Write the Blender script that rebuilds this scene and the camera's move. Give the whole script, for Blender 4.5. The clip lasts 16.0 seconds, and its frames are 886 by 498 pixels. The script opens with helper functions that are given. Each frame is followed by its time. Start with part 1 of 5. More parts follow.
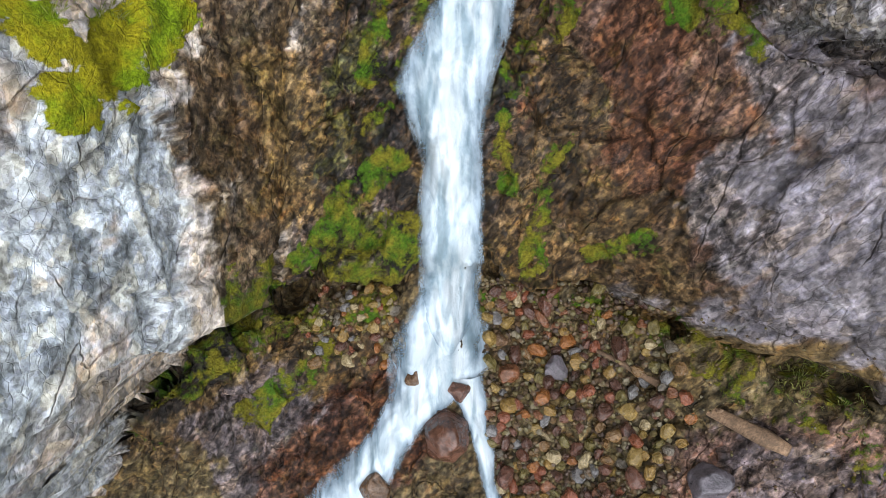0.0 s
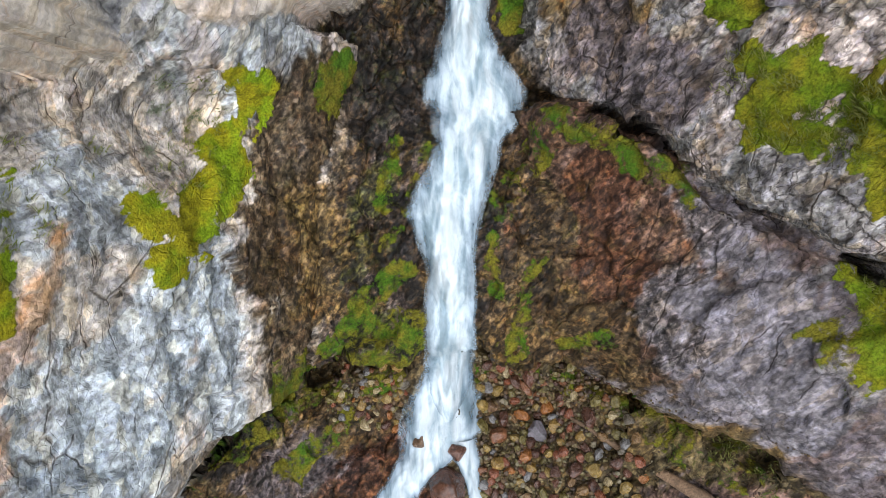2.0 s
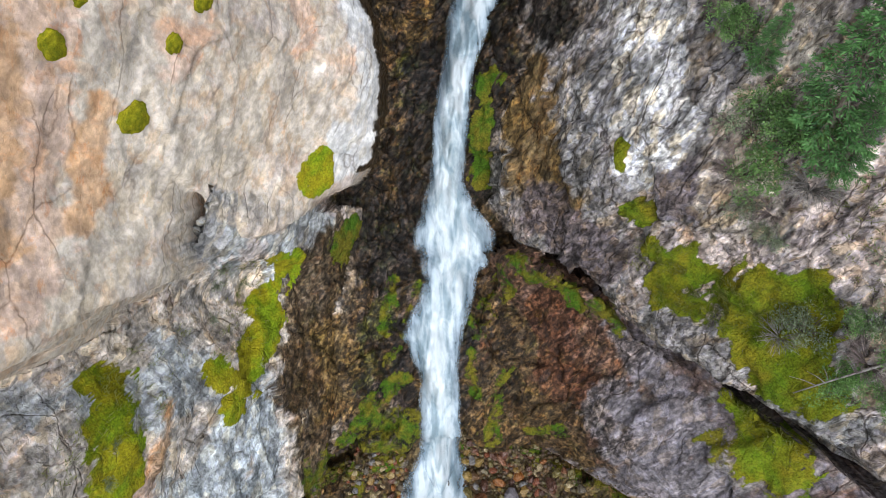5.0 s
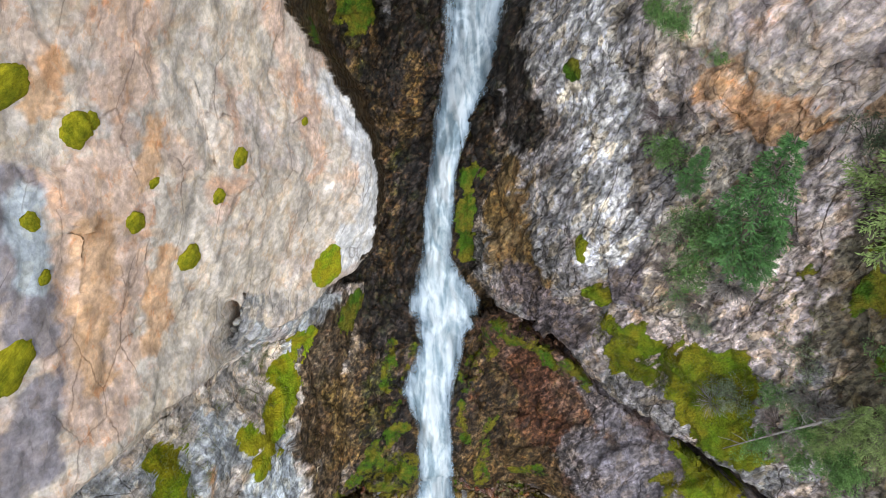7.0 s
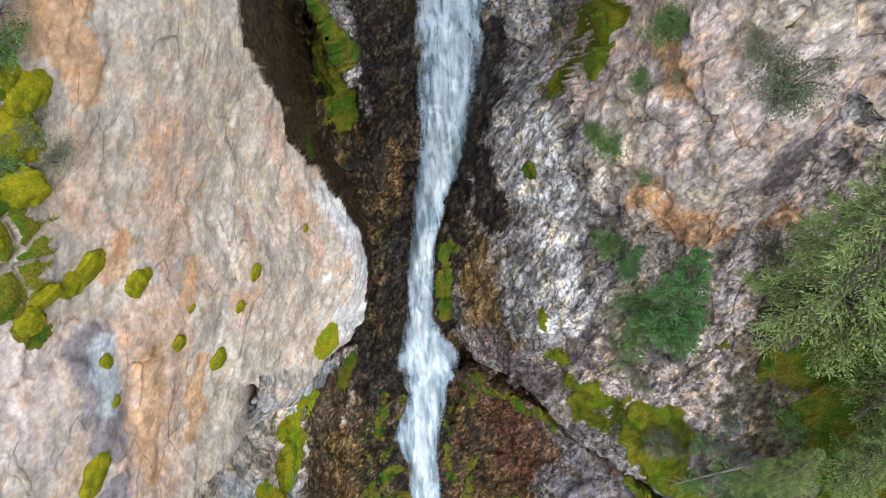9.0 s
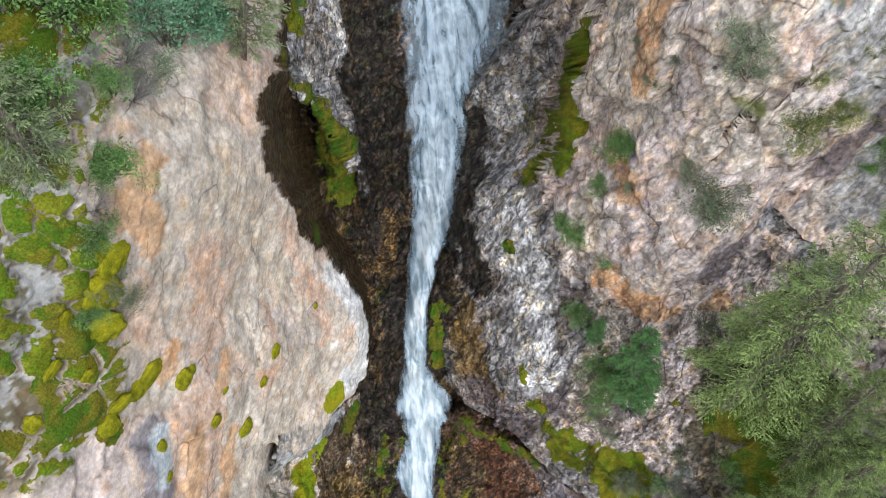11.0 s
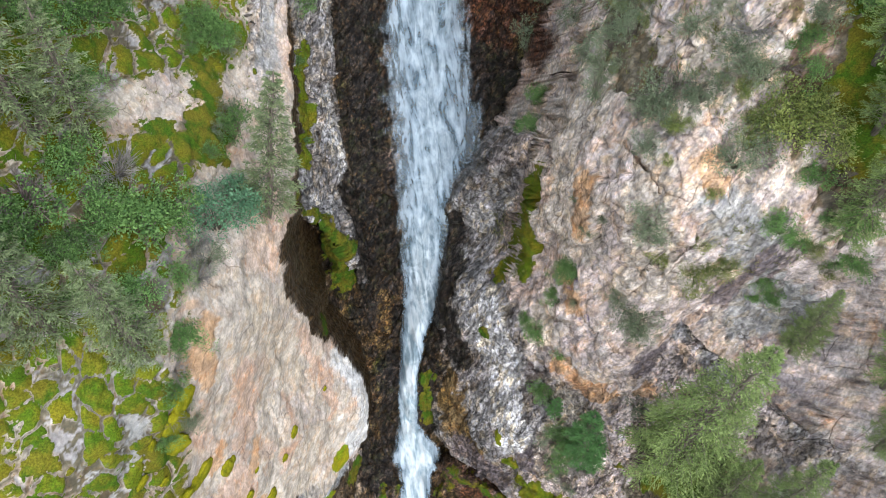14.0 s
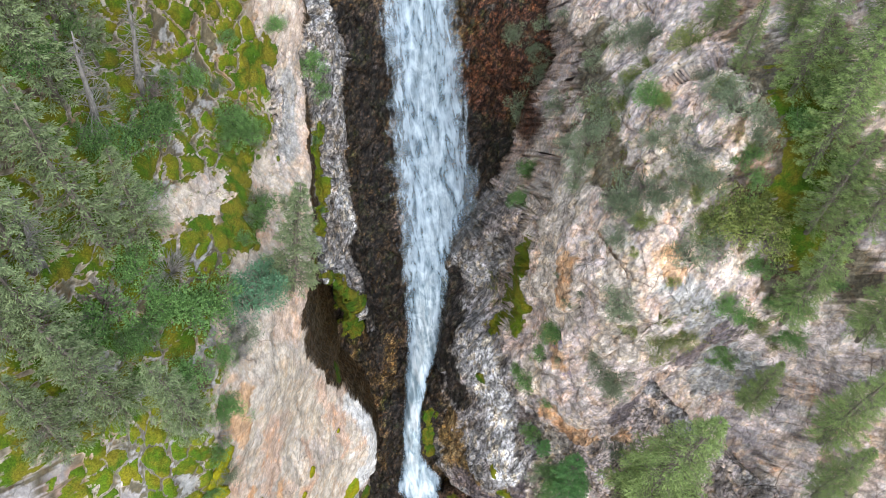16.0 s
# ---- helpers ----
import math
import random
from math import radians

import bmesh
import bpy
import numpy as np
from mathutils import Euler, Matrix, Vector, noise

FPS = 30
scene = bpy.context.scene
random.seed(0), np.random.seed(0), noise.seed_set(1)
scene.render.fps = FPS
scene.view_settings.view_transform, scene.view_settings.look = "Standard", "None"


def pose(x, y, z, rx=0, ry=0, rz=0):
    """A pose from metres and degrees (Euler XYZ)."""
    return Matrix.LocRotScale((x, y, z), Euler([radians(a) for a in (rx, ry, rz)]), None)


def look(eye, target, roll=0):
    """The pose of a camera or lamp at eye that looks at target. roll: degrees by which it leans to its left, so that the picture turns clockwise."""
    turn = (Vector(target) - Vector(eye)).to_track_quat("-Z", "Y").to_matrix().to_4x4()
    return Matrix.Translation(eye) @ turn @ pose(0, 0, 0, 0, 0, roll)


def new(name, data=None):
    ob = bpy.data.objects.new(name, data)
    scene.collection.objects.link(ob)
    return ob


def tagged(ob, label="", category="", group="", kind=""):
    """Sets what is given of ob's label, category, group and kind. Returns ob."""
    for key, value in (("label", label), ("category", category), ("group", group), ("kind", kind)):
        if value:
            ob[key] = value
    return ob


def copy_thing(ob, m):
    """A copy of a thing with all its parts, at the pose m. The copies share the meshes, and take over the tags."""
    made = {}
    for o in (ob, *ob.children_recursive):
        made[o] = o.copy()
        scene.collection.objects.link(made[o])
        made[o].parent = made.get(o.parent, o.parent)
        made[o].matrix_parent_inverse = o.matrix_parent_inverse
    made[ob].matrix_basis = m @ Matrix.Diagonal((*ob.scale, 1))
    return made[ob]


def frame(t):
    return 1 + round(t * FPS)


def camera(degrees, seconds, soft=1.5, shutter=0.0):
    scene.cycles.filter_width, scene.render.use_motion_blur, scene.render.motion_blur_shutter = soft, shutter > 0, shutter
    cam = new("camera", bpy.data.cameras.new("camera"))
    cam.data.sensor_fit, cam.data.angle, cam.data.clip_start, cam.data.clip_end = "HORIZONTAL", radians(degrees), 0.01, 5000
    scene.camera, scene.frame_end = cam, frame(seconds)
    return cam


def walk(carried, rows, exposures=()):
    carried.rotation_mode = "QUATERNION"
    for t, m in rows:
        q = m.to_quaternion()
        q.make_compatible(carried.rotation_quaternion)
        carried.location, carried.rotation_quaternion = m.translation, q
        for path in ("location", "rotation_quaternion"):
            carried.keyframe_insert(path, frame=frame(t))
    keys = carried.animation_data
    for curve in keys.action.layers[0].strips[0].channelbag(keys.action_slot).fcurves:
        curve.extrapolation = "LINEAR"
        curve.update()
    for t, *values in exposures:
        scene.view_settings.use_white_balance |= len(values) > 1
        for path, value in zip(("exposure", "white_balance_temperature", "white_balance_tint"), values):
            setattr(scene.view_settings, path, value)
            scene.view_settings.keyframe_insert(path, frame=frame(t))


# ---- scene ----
cam = camera(62.7, 16.0, soft=0.7)
METRES, EYE, TILT, LEAN, TURN = 50.0, 20.0, -55.0, 0.0, 0.0
ROWS = [
    (0.0, 0.0, 0.0, 0.0, 0.0, 0.0, -0.0),
    (0.5, -0.0005, -0.0251, 0.0156, -0.01, 0.04, 0.0),
    (1.0, -0.0008, -0.0502, 0.0316, -0.06, 0.06, -0.02),
    (1.5, -0.001, -0.0746, 0.0481, -0.05, 0.07, -0.01),
    (2.0, -0.0015, -0.0991, 0.0646, -0.09, 0.06, 0.02),
    (2.5, -0.0022, -0.1228, 0.0812, -0.26, 0.05, 0.23),
    (3.0, -0.0031, -0.1461, 0.0979, -0.49, 0.04, 0.46),
    (3.5, -0.0033, -0.1696, 0.1152, -0.67, 0.03, 0.73),
    (4.0, -0.0033, -0.1928, 0.1325, -0.88, 0.02, 1.0),
    (6.5, -0.0036, -0.3147, 0.2163, -1.83, -0.03, 2.48),
    (7.0, -0.0039, -0.3404, 0.2335, -2.07, -0.04, 2.87),
    (7.5, -0.0034, -0.3663, 0.2514, -2.52, -0.09, 3.53),
    (8.0, -0.0036, -0.3917, 0.2697, -3.03, -0.16, 4.23),
    (8.5, -0.0033, -0.4182, 0.2882, -3.33, -0.19, 4.71),
    (9.0, -0.0035, -0.4446, 0.3078, -3.62, -0.25, 5.05),
    (11.5, -0.0025, -0.574, 0.4011, -4.45, -0.32, 6.42),
    (12.0, -0.0006, -0.6028, 0.4198, -4.53, -0.29, 6.6),
    (12.5, 0.0015, -0.6281, 0.4362, -4.61, -0.29, 6.76),
    (13.0, 0.0049, -0.6568, 0.4554, -4.68, -0.28, 6.94),
    (13.5, 0.008, -0.6817, 0.4724, -4.71, -0.3, 7.05),
    (14.0, 0.0101, -0.7099, 0.4926, -4.75, -0.29, 7.14),
    (14.5, 0.0106, -0.7339, 0.5114, -4.76, -0.29, 7.17),
    (15.0, 0.0107, -0.7613, 0.533, -4.74, -0.27, 7.21),
    (15.5, 0.0109, -0.7863, 0.552, -4.75, -0.25, 7.25),
    (16.0, 0.0105, -0.8203, 0.5698, -4.73, -0.15, 7.29),
]
walk(cam, [(t, pose(0, 0, EYE, TILT, LEAN, TURN) @ pose(METRES * x, METRES * y, METRES * z, 90 + pitch, roll, yaw)) for t, x, y, z, yaw, pitch, roll in ROWS],
     exposures=((0.0, 1.52), (4.0, 1.4), (7.0, 1.32), (12.5, 1.4), (16.0, 1.58)))

# ---- overcast daylight ----
SUN_ELEVATION, SUN_ROTATION = radians(58), radians(200)
world = bpy.data.worlds.new("sky")
scene.world = world
world.use_nodes = True
wn = world.node_tree
sky = wn.nodes.new("ShaderNodeTexSky")
sky.sky_type, sky.sun_disc = "NISHITA", False
sky.sun_elevation, sky.sun_rotation = SUN_ELEVATION, SUN_ROTATION
sky.air_density, sky.dust_density, sky.ozone_density = 1.0, 4.0, 1.0
cloud = wn.nodes.new("ShaderNodeMix")
cloud.data_type = "RGBA"
cloud.inputs[0].default_value = 0.8
cloud.inputs[7].default_value = (6.75, 8.0, 9.6, 1)
wn.links.new(sky.outputs[0], cloud.inputs[6])
wn.links.new(cloud.outputs[2], wn.nodes["Background"].inputs[0])
wn.nodes["Background"].inputs[1].default_value = 0.085
sun_data = bpy.data.lights.new("sun", "SUN")
sun_data.energy, sun_data.angle, sun_data.color = 1.4, radians(45), (0.98, 0.98, 0.99)
sun = new("sun", sun_data)
sun.matrix_world = look((20, -90, 95), (0, 20, 10))

# ---- numeric helpers for the rock ----
ROOT = math.sqrt(0.5)


def place(u, v, w):
    """From the slope's own axes (across, up the slope, out of it) to the world."""
    return u, (v - w) * ROOT, (v + w) * ROOT


def spot(u, v, w):
    return Vector(place(u, v, w))


def hashed(ix, iy, iz, salt):
    h = (ix.astype(np.int64) * 374761393 + iy.astype(np.int64) * 668265263 + iz.astype(np.int64) * 2147483647 + salt * 974711) & 0xFFFFFFFF
    h = ((h ^ (h >> 13)) * 1274126177) & 0xFFFFFFFF
    h = ((h ^ (h >> 16)) * 2246822519) & 0xFFFFFFFF
    return ((h ^ (h >> 15)) & 0xFFFFFF) / float(0xFFFFFF)


def value_noise(p, salt=0):
    """Smooth noise from -1 to 1 at the points p (n, 3)."""
    i = np.floor(p)
    f = p - i
    f = f * f * f * (f * (f * 6 - 15) + 10)
    i = i.astype(np.int64)
    out = np.zeros(len(p))
    for dx in (0, 1):
        for dy in (0, 1):
            for dz in (0, 1):
                wgt = (f[:, 0] if dx else 1 - f[:, 0]) * (f[:, 1] if dy else 1 - f[:, 1]) * (f[:, 2] if dz else 1 - f[:, 2])
                out += wgt * hashed(i[:, 0] + dx, i[:, 1] + dy, i[:, 2] + dz, salt)
    return out * 2 - 1


def fractal(p, octaves=4, salt=0, gain=0.5):
    total, amp, norm = np.zeros(len(p)), 1.0, 0.0
    for k in range(octaves):
        total += amp * value_noise(p * 2.03 ** k + 17.3 * k, salt + k)
        norm += amp
        amp *= gain
    return total / norm


def facets(p, salt=0):
    """Flat-faced breaks: every cell of a jittered lattice tilts its own plane. Returns the height, the distance to the cell's edge and a chance value for the cell."""
    base = np.floor(p).astype(np.int64)
    best = np.full(len(p), 9.0)
    second = np.full(len(p), 9.0)
    height, chance = np.zeros(len(p)), np.zeros(len(p))
    for dx in (-1, 0, 1):
        for dy in (-1, 0, 1):
            for dz in (-1, 0, 1):
                c = base + np.array([dx, dy, dz])
                o = [hashed(c[:, 0], c[:, 1], c[:, 2], salt + k) for k in range(6)]
                d = p - c - np.stack(o[:3], 1)
                dist = (d * d).sum(1)
                g = np.stack(o[3:], 1) * 2 - 1
                near = dist < best
                second = np.where(near, best, np.minimum(second, dist))
                height = np.where(near, (g * d).sum(1) + 0.45 * g[:, 0], height)
                chance = np.where(near, o[5], chance)
                best = np.where(near, dist, best)
    return height, np.sqrt(second) - np.sqrt(best), chance


def outside(u, v, outline):
    """Signed distance to a closed outline: positive outside of it."""
    d2 = np.full(u.shape, 1e9)
    inside = np.zeros(u.shape, bool)
    n = len(outline)
    for k in range(n):
        (ax, ay), (bx, by) = outline[k], outline[(k + 1) % n]
        ex, ey = bx - ax, by - ay
        t = np.clip(((u - ax) * ex + (v - ay) * ey) / (ex * ex + ey * ey), 0, 1)
        d2 = np.minimum(d2, (u - ax - t * ex) ** 2 + (v - ay - t * ey) ** 2)
        if ay != by:
            inside ^= ((ay > v) != (by > v)) & (u < ex * (v - ay) / ey + ax)
    return np.where(inside, -1, 1) * np.sqrt(d2)


# ---- the masses of rock: a leaning plane each, its bulges and hollows (across, up, height), and the outline where it breaks off ----
SCREE = dict(plane=(-5.23, 0.292, -0.214), width=3.0,
             bulges=((2.4, 8.9, -2.45), (-8.0, 6.3, 4.48), (10.1, 8.2, 2.22), (3.5, 6.4, -1.76), (8.0, 7.6, -1.79), (-5.6, 6.3, -1.2)))
GORGE = dict(plane=(-7.42, -0.153, 0.032), width=5.0,
             bulges=((13.6, 53.5, 4.82), (0.3, 32.1, -7.02), (9.5, 50.2, -3.21), (4.4, 28.0, 3.61), (-1.4, 34.1, 3.68), (-1.3, 23.1, -0.83),
                     (13.0, 46.1, 3.04), (11.1, 43.3, -2.4), (4.3, 14.9, 2.47), (2.9, 18.6, -1.99)),
             outline=((-12, 5.5), (-7.4, 7.8), (-5.8, 8.5), (-4, 9.2), (-2.2, 9.4), (-0.7, 9.6), (1.4, 9.9), (2.9, 9.7), (4.5, 9.3), (5.6, 8.9),
                      (20, 8.3), (60, 90), (-60, 90), (-60, 5.5)))
LEFT_FOOT = dict(plane=(-22.18, -2.613, 0.372), width=2.5,
                 bulges=((-8.6, 15.2, 1.3), (-7.8, 18.5, -3.9), (-9.1, 16.1, 5.16), (-10.3, 18.7, -4.6), (-8.2, 14.1, -4.51), (-6.9, 16.5, -2.51), (-8.5, 17.4, -2.8)),
                 outline=((-12, 3), (-9.5, 5.5), (-7.9, 7.3), (-7.4, 8.2), (-7, 8.6), (-6, 8.8), (-5.4, 8.9), (-4, 10.5), (-3, 16), (-3, 20.5), (-6.6, 22.8), (-7.4, 21.0), (-8.6, 20.2), (-9.6, 19.9), (-12, 19.4), (-60, 14), (-60, 3)))
LEFT_WALL = dict(plane=(-7.58, -1.912, 0.085), width=5.0,
                 bulges=((-7.8, 37.3, 6.34), (-8.1, 21.2, -3.82), (-8.6, 52.7, -5.75), (-12.2, 38.2, -1.99), (-5.4, 32.3, -4.86), (-8.1, 45.9, -2.36), (-4.6, 22.3, -4.1),
                         (-8.1, 33.3, 3.9), (-8.8, 44.2, 3.22), (-8.1, 23.5, 1.83), (-2.3, 25.3, 1.64), (-7.3, 45.1, -1.19), (-5.1, 26.5, -0.47), (-12.6, 37.1, -1.56), (-10.5, 21.5, 0.9)),
                 outline=((-60, 12), (-12, 18.5), (-9.2, 19.6), (-8.6, 20), (-7.9, 20), (-7.6, 20.8), (-7.1, 22.3), (-6.8, 21.6), (-6.2, 21), (-4.9, 20.8), (-3.5, 21.8),
                          (-2.2, 23), (-1.8, 24.6), (-1.8, 27.4), (-2.7, 29.8), (-3.8, 31.6), (-4.2, 34), (-4.5, 35.8), (-4.5, 39), (-3.9, 40.3), (-3.8, 43), (-3.5, 47),
                          (-3.1, 52.4), (-2.6, 57.5), (-2, 90), (-60, 90)))
PILLAR = dict(plane=(-5.1, -2.554, -0.089), width=4.0, bulges=((-0.9, 54.7, 5.7), (-5.6, 54.5, -1.78)),
              outline=((-0.9, 33), (-0.9, 36), (-0.9, 41), (-1.4, 48.5), (-0.7, 54.3), (0, 90), (-6, 90), (-5, 41), (-4.3, 39.9), (-3.2, 39.0), (-2.3, 37.2), (-1.5, 35.2), (-1.4, 33)))
RIGHT_SLAB = dict(plane=(-18.63, 1.205, 0.458), width=3.0, bulges=((7.8, 15.6, -1.46), (3.1, 11.4, 2.65), (8.4, 10.4, 1.5)),
                  outline=((-1, 9.8), (2.5, 9.6), (4.6, 9.2), (5.4, 9), (7.2, 8.4), (8.1, 8.2), (9.4, 8.1), (10.3, 7.9), (14, 6), (60, 3), (60, 8), (16, 11.3), (12.2, 13.5), (11, 14.3), (9.9, 15.2), (8.5, 16.1), (6.7, 17.8), (4.8, 18.9), (3, 18.6), (-1, 18)))
RIGHT_WALL = dict(plane=(-15.96, 1.413, 0.152), width=4.0,
                  bulges=((7.6, 36.1, -6.3), (6.5, 22.9, 1.17), (8.1, 33.4, 4.05), (3.9, 24.4, 0.65), (10.7, 18.1, 0.34), (6.6, 23.1, 1.16)),
                  outline=((2.0, 21.4), (3.1, 19.4), (5, 18.9), (6.7, 17.9), (8.2, 16.2), (9.5, 15.5), (10.7, 14.8), (11.7, 14.4), (16, 12), (60, 8), (60, 22), (24, 26), (18, 29), (13, 36), (9.5, 43),
                           (6.9, 40.4), (5, 37.7), (4.6, 33), (4.2, 30.4), (3.7, 26.7)))
RIGHT_HEAD = dict(plane=(-7.81, 1.752, -0.312), width=5.0,
                  bulges=((15.2, 52.6, -5.14), (13.9, 40.6, 3.38), (16.0, 51.2, 4.1), (12.0, 32.4, 6.74), (15.5, 31.7, -4.4), (9.3, 33.2, 1.71), (11.2, 41.6, 4.44),
                          (15.8, 48.5, 8.58), (16.4, 36.8, 2.34), (10.8, 41.1, 4.91), (22.0, 32.2, -4.17), (13.1, 21.8, -3.1)),
                  outline=((7.5, 28.6), (8.7, 29), (9.8, 27.3), (12, 26.6), (12.9, 27.3), (14.2, 28.4), (15.1, 29.2), (16.2, 28.6), (17.5, 24), (24, 14), (60, 8), (60, 90), (16, 90),
                           (14.8, 56), (14.9, 53.6), (13.1, 49.4), (11.9, 46.2), (11.3, 44.2), (9.7, 41.9), (9.2, 39.3), (8.3, 34.6)))
MASSES = (SCREE, GORGE, LEFT_FOOT, LEFT_WALL, PILLAR, RIGHT_SLAB, RIGHT_WALL, RIGHT_HEAD)
MASS_NAMES = ("scree", "cliff_gorge", "cliff_left_foot", "cliff_left", "cliff_pillar", "cliff_right_slab", "cliff_right", "cliff_right_head")


def mass_height(m, u, v, ragged=None):
    w = m["plane"][0] + m["plane"][1] * u + m["plane"][2] * v
    for a, b, h in m["bulges"]:
        w = w + h * np.exp(-((u - a) ** 2 + (v - b) ** 2) / m["width"] ** 2)
    w = np.where(w > 18, 18 + 7 * np.tanh((w - 18) / 7), w)  # the crest rounds off
    if "outline" in m:
        d = outside(u, v, m["outline"])
        if ragged is not None:
            d = d + ragged
        w = w - 20.0 * np.maximum(d, 0) - 0.5 * np.maximum(d + 0.7, 0) ** 2 * (d < 0) - 0.245 * (d >= 0)
    return w


# undercuts and clefts: from (across, up), to (across, up), half width, depth
CLEFTS = ((3.2, 18.9, 5.0, 18.6, 0.35, 1.0), (5.0, 18.6, 6.7, 17.6, 0.35, 1.1), (6.7, 17.6, 8.2, 16.0, 0.35, 1.1), (8.2, 16.0, 9.5, 15.2, 0.3, 0.8), (9.5, 15.2, 11.6, 14.0, 0.28, 0.6),
          (-8.6, 6.6, -7.1, 8.2, 0.5, 1.6), (-7.1, 8.2, -5.0, 8.5, 0.45, 1.5), (-5.0, 8.6, -1.5, 9.1, 0.35, 0.9), (1.8, 9.4, 4.5, 9.0, 0.35, 0.9), (4.5, 9.0, 7.2, 8.1, 0.4, 1.0), (7.2, 8.1, 10.3, 7.6, 0.4, 1.0),
          (12.1, 42.5, 12.7, 40.2, 0.10, 1.0), (-7.3, 23.0, -7.0, 22.0, 0.3, 0.6), (-6.6, 30.2, -6.4, 27.6, 0.10, 0.5), (12.6, 35.2, 14.2, 38.0, 0.25, 0.7), (-8.9, 26.0, -9.3, 24.0, 0.2, 0.4), (-3.9, 37.6, -3.6, 35.4, 0.8, 3.0))


def heights(u, v, ragged=None):
    """The rock's height, which mass it belongs to, and the heights of all the masses."""
    stack = np.stack([mass_height(m, u, v, ragged) for m in MASSES])
    w, which = stack.max(0), stack.argmax(0)
    for a, b, c, d, r, deep in CLEFTS:
        e, f = c - a, d - b
        t = np.clip(((u - a) * e + (v - b) * f) / (e * e + f * f), 0, 1)
        w = w - deep * np.clip(1.15 - np.hypot(u - a - t * e, v - b - t * f) / r, 0, 1)
    return w, which, stack


def height_at(u, v):
    return float(heights(np.array([u]), np.array([v]))[0][0])

# ---- materials ----
def material(name):
    m = bpy.data.materials.new(name)
    m.use_nodes = True
    return m, m.node_tree, m.node_tree.nodes["Principled BSDF"]


def node(nt, kind, **values):
    n = nt.nodes.new("ShaderNode" + kind)
    for key, value in values.items():
        if key == "data_type":
            n.data_type = value
        elif key == "operation":
            n.operation = value
        elif key == "blend_type":
            n.blend_type = value
        elif key == "attribute_name":
            n.attribute_name = value
        elif key == "feature":
            n.feature = value
    return n


def noise_node(nt, coord, scale, detail=5.0, rough=0.6, distortion=0.0):
    n = node(nt, "TexNoise")
    n.inputs["Scale"].default_value, n.inputs["Detail"].default_value = scale, detail
    n.inputs["Roughness"].default_value, n.inputs["Distortion"].default_value = rough, distortion
    nt.links.new(coord, n.inputs["Vector"])
    return n.outputs["Fac"]


def stretched(nt, coord, scale, turn=(0, 0, 0)):
    n = node(nt, "Mapping")
    n.vector_type = "TEXTURE"
    n.inputs["Scale"].default_value = [1 / s for s in scale]
    n.inputs["Rotation"].default_value = [radians(a) for a in turn]
    nt.links.new(coord, n.inputs["Vector"])
    return n.outputs[0]


def span(nt, fac, low, high, to_low=0.0, to_high=1.0):
    n = node(nt, "MapRange")
    for k, value in zip((1, 2, 3, 4), (low, high, to_low, to_high)):
        n.inputs[k].default_value = value
    nt.links.new(fac, n.inputs[0])
    return n.outputs[0]


def blend(nt, fac, a, b, kind="MIX"):
    n = node(nt, "Mix", data_type="RGBA", blend_type=kind)
    for k, value in ((0, fac), (6, a), (7, b)):
        if isinstance(value, (tuple, list)):
            n.inputs[k].default_value = (*value, 1)
        elif isinstance(value, (int, float)):
            n.inputs[k].default_value = value
        else:
            nt.links.new(value, n.inputs[k])
    return n.outputs[2]


def calc(nt, operation, a, b):
    n = node(nt, "Math", operation=operation)
    for k, value in ((0, a), (1, b)):
        if isinstance(value, (int, float)):
            n.inputs[k].default_value = value
        else:
            nt.links.new(value, n.inputs[k])
    return n.outputs[0]


def relief(nt, bsdf, height, strength, distance):
    n = node(nt, "Bump")
    n.inputs["Strength"].default_value, n.inputs["Distance"].default_value = strength, distance
    nt.links.new(height, n.inputs["Height"])
    nt.links.new(n.outputs[0], bsdf.inputs["Normal"])


def object_coord(nt):
    return node(nt, "TexCoord").outputs["Object"]


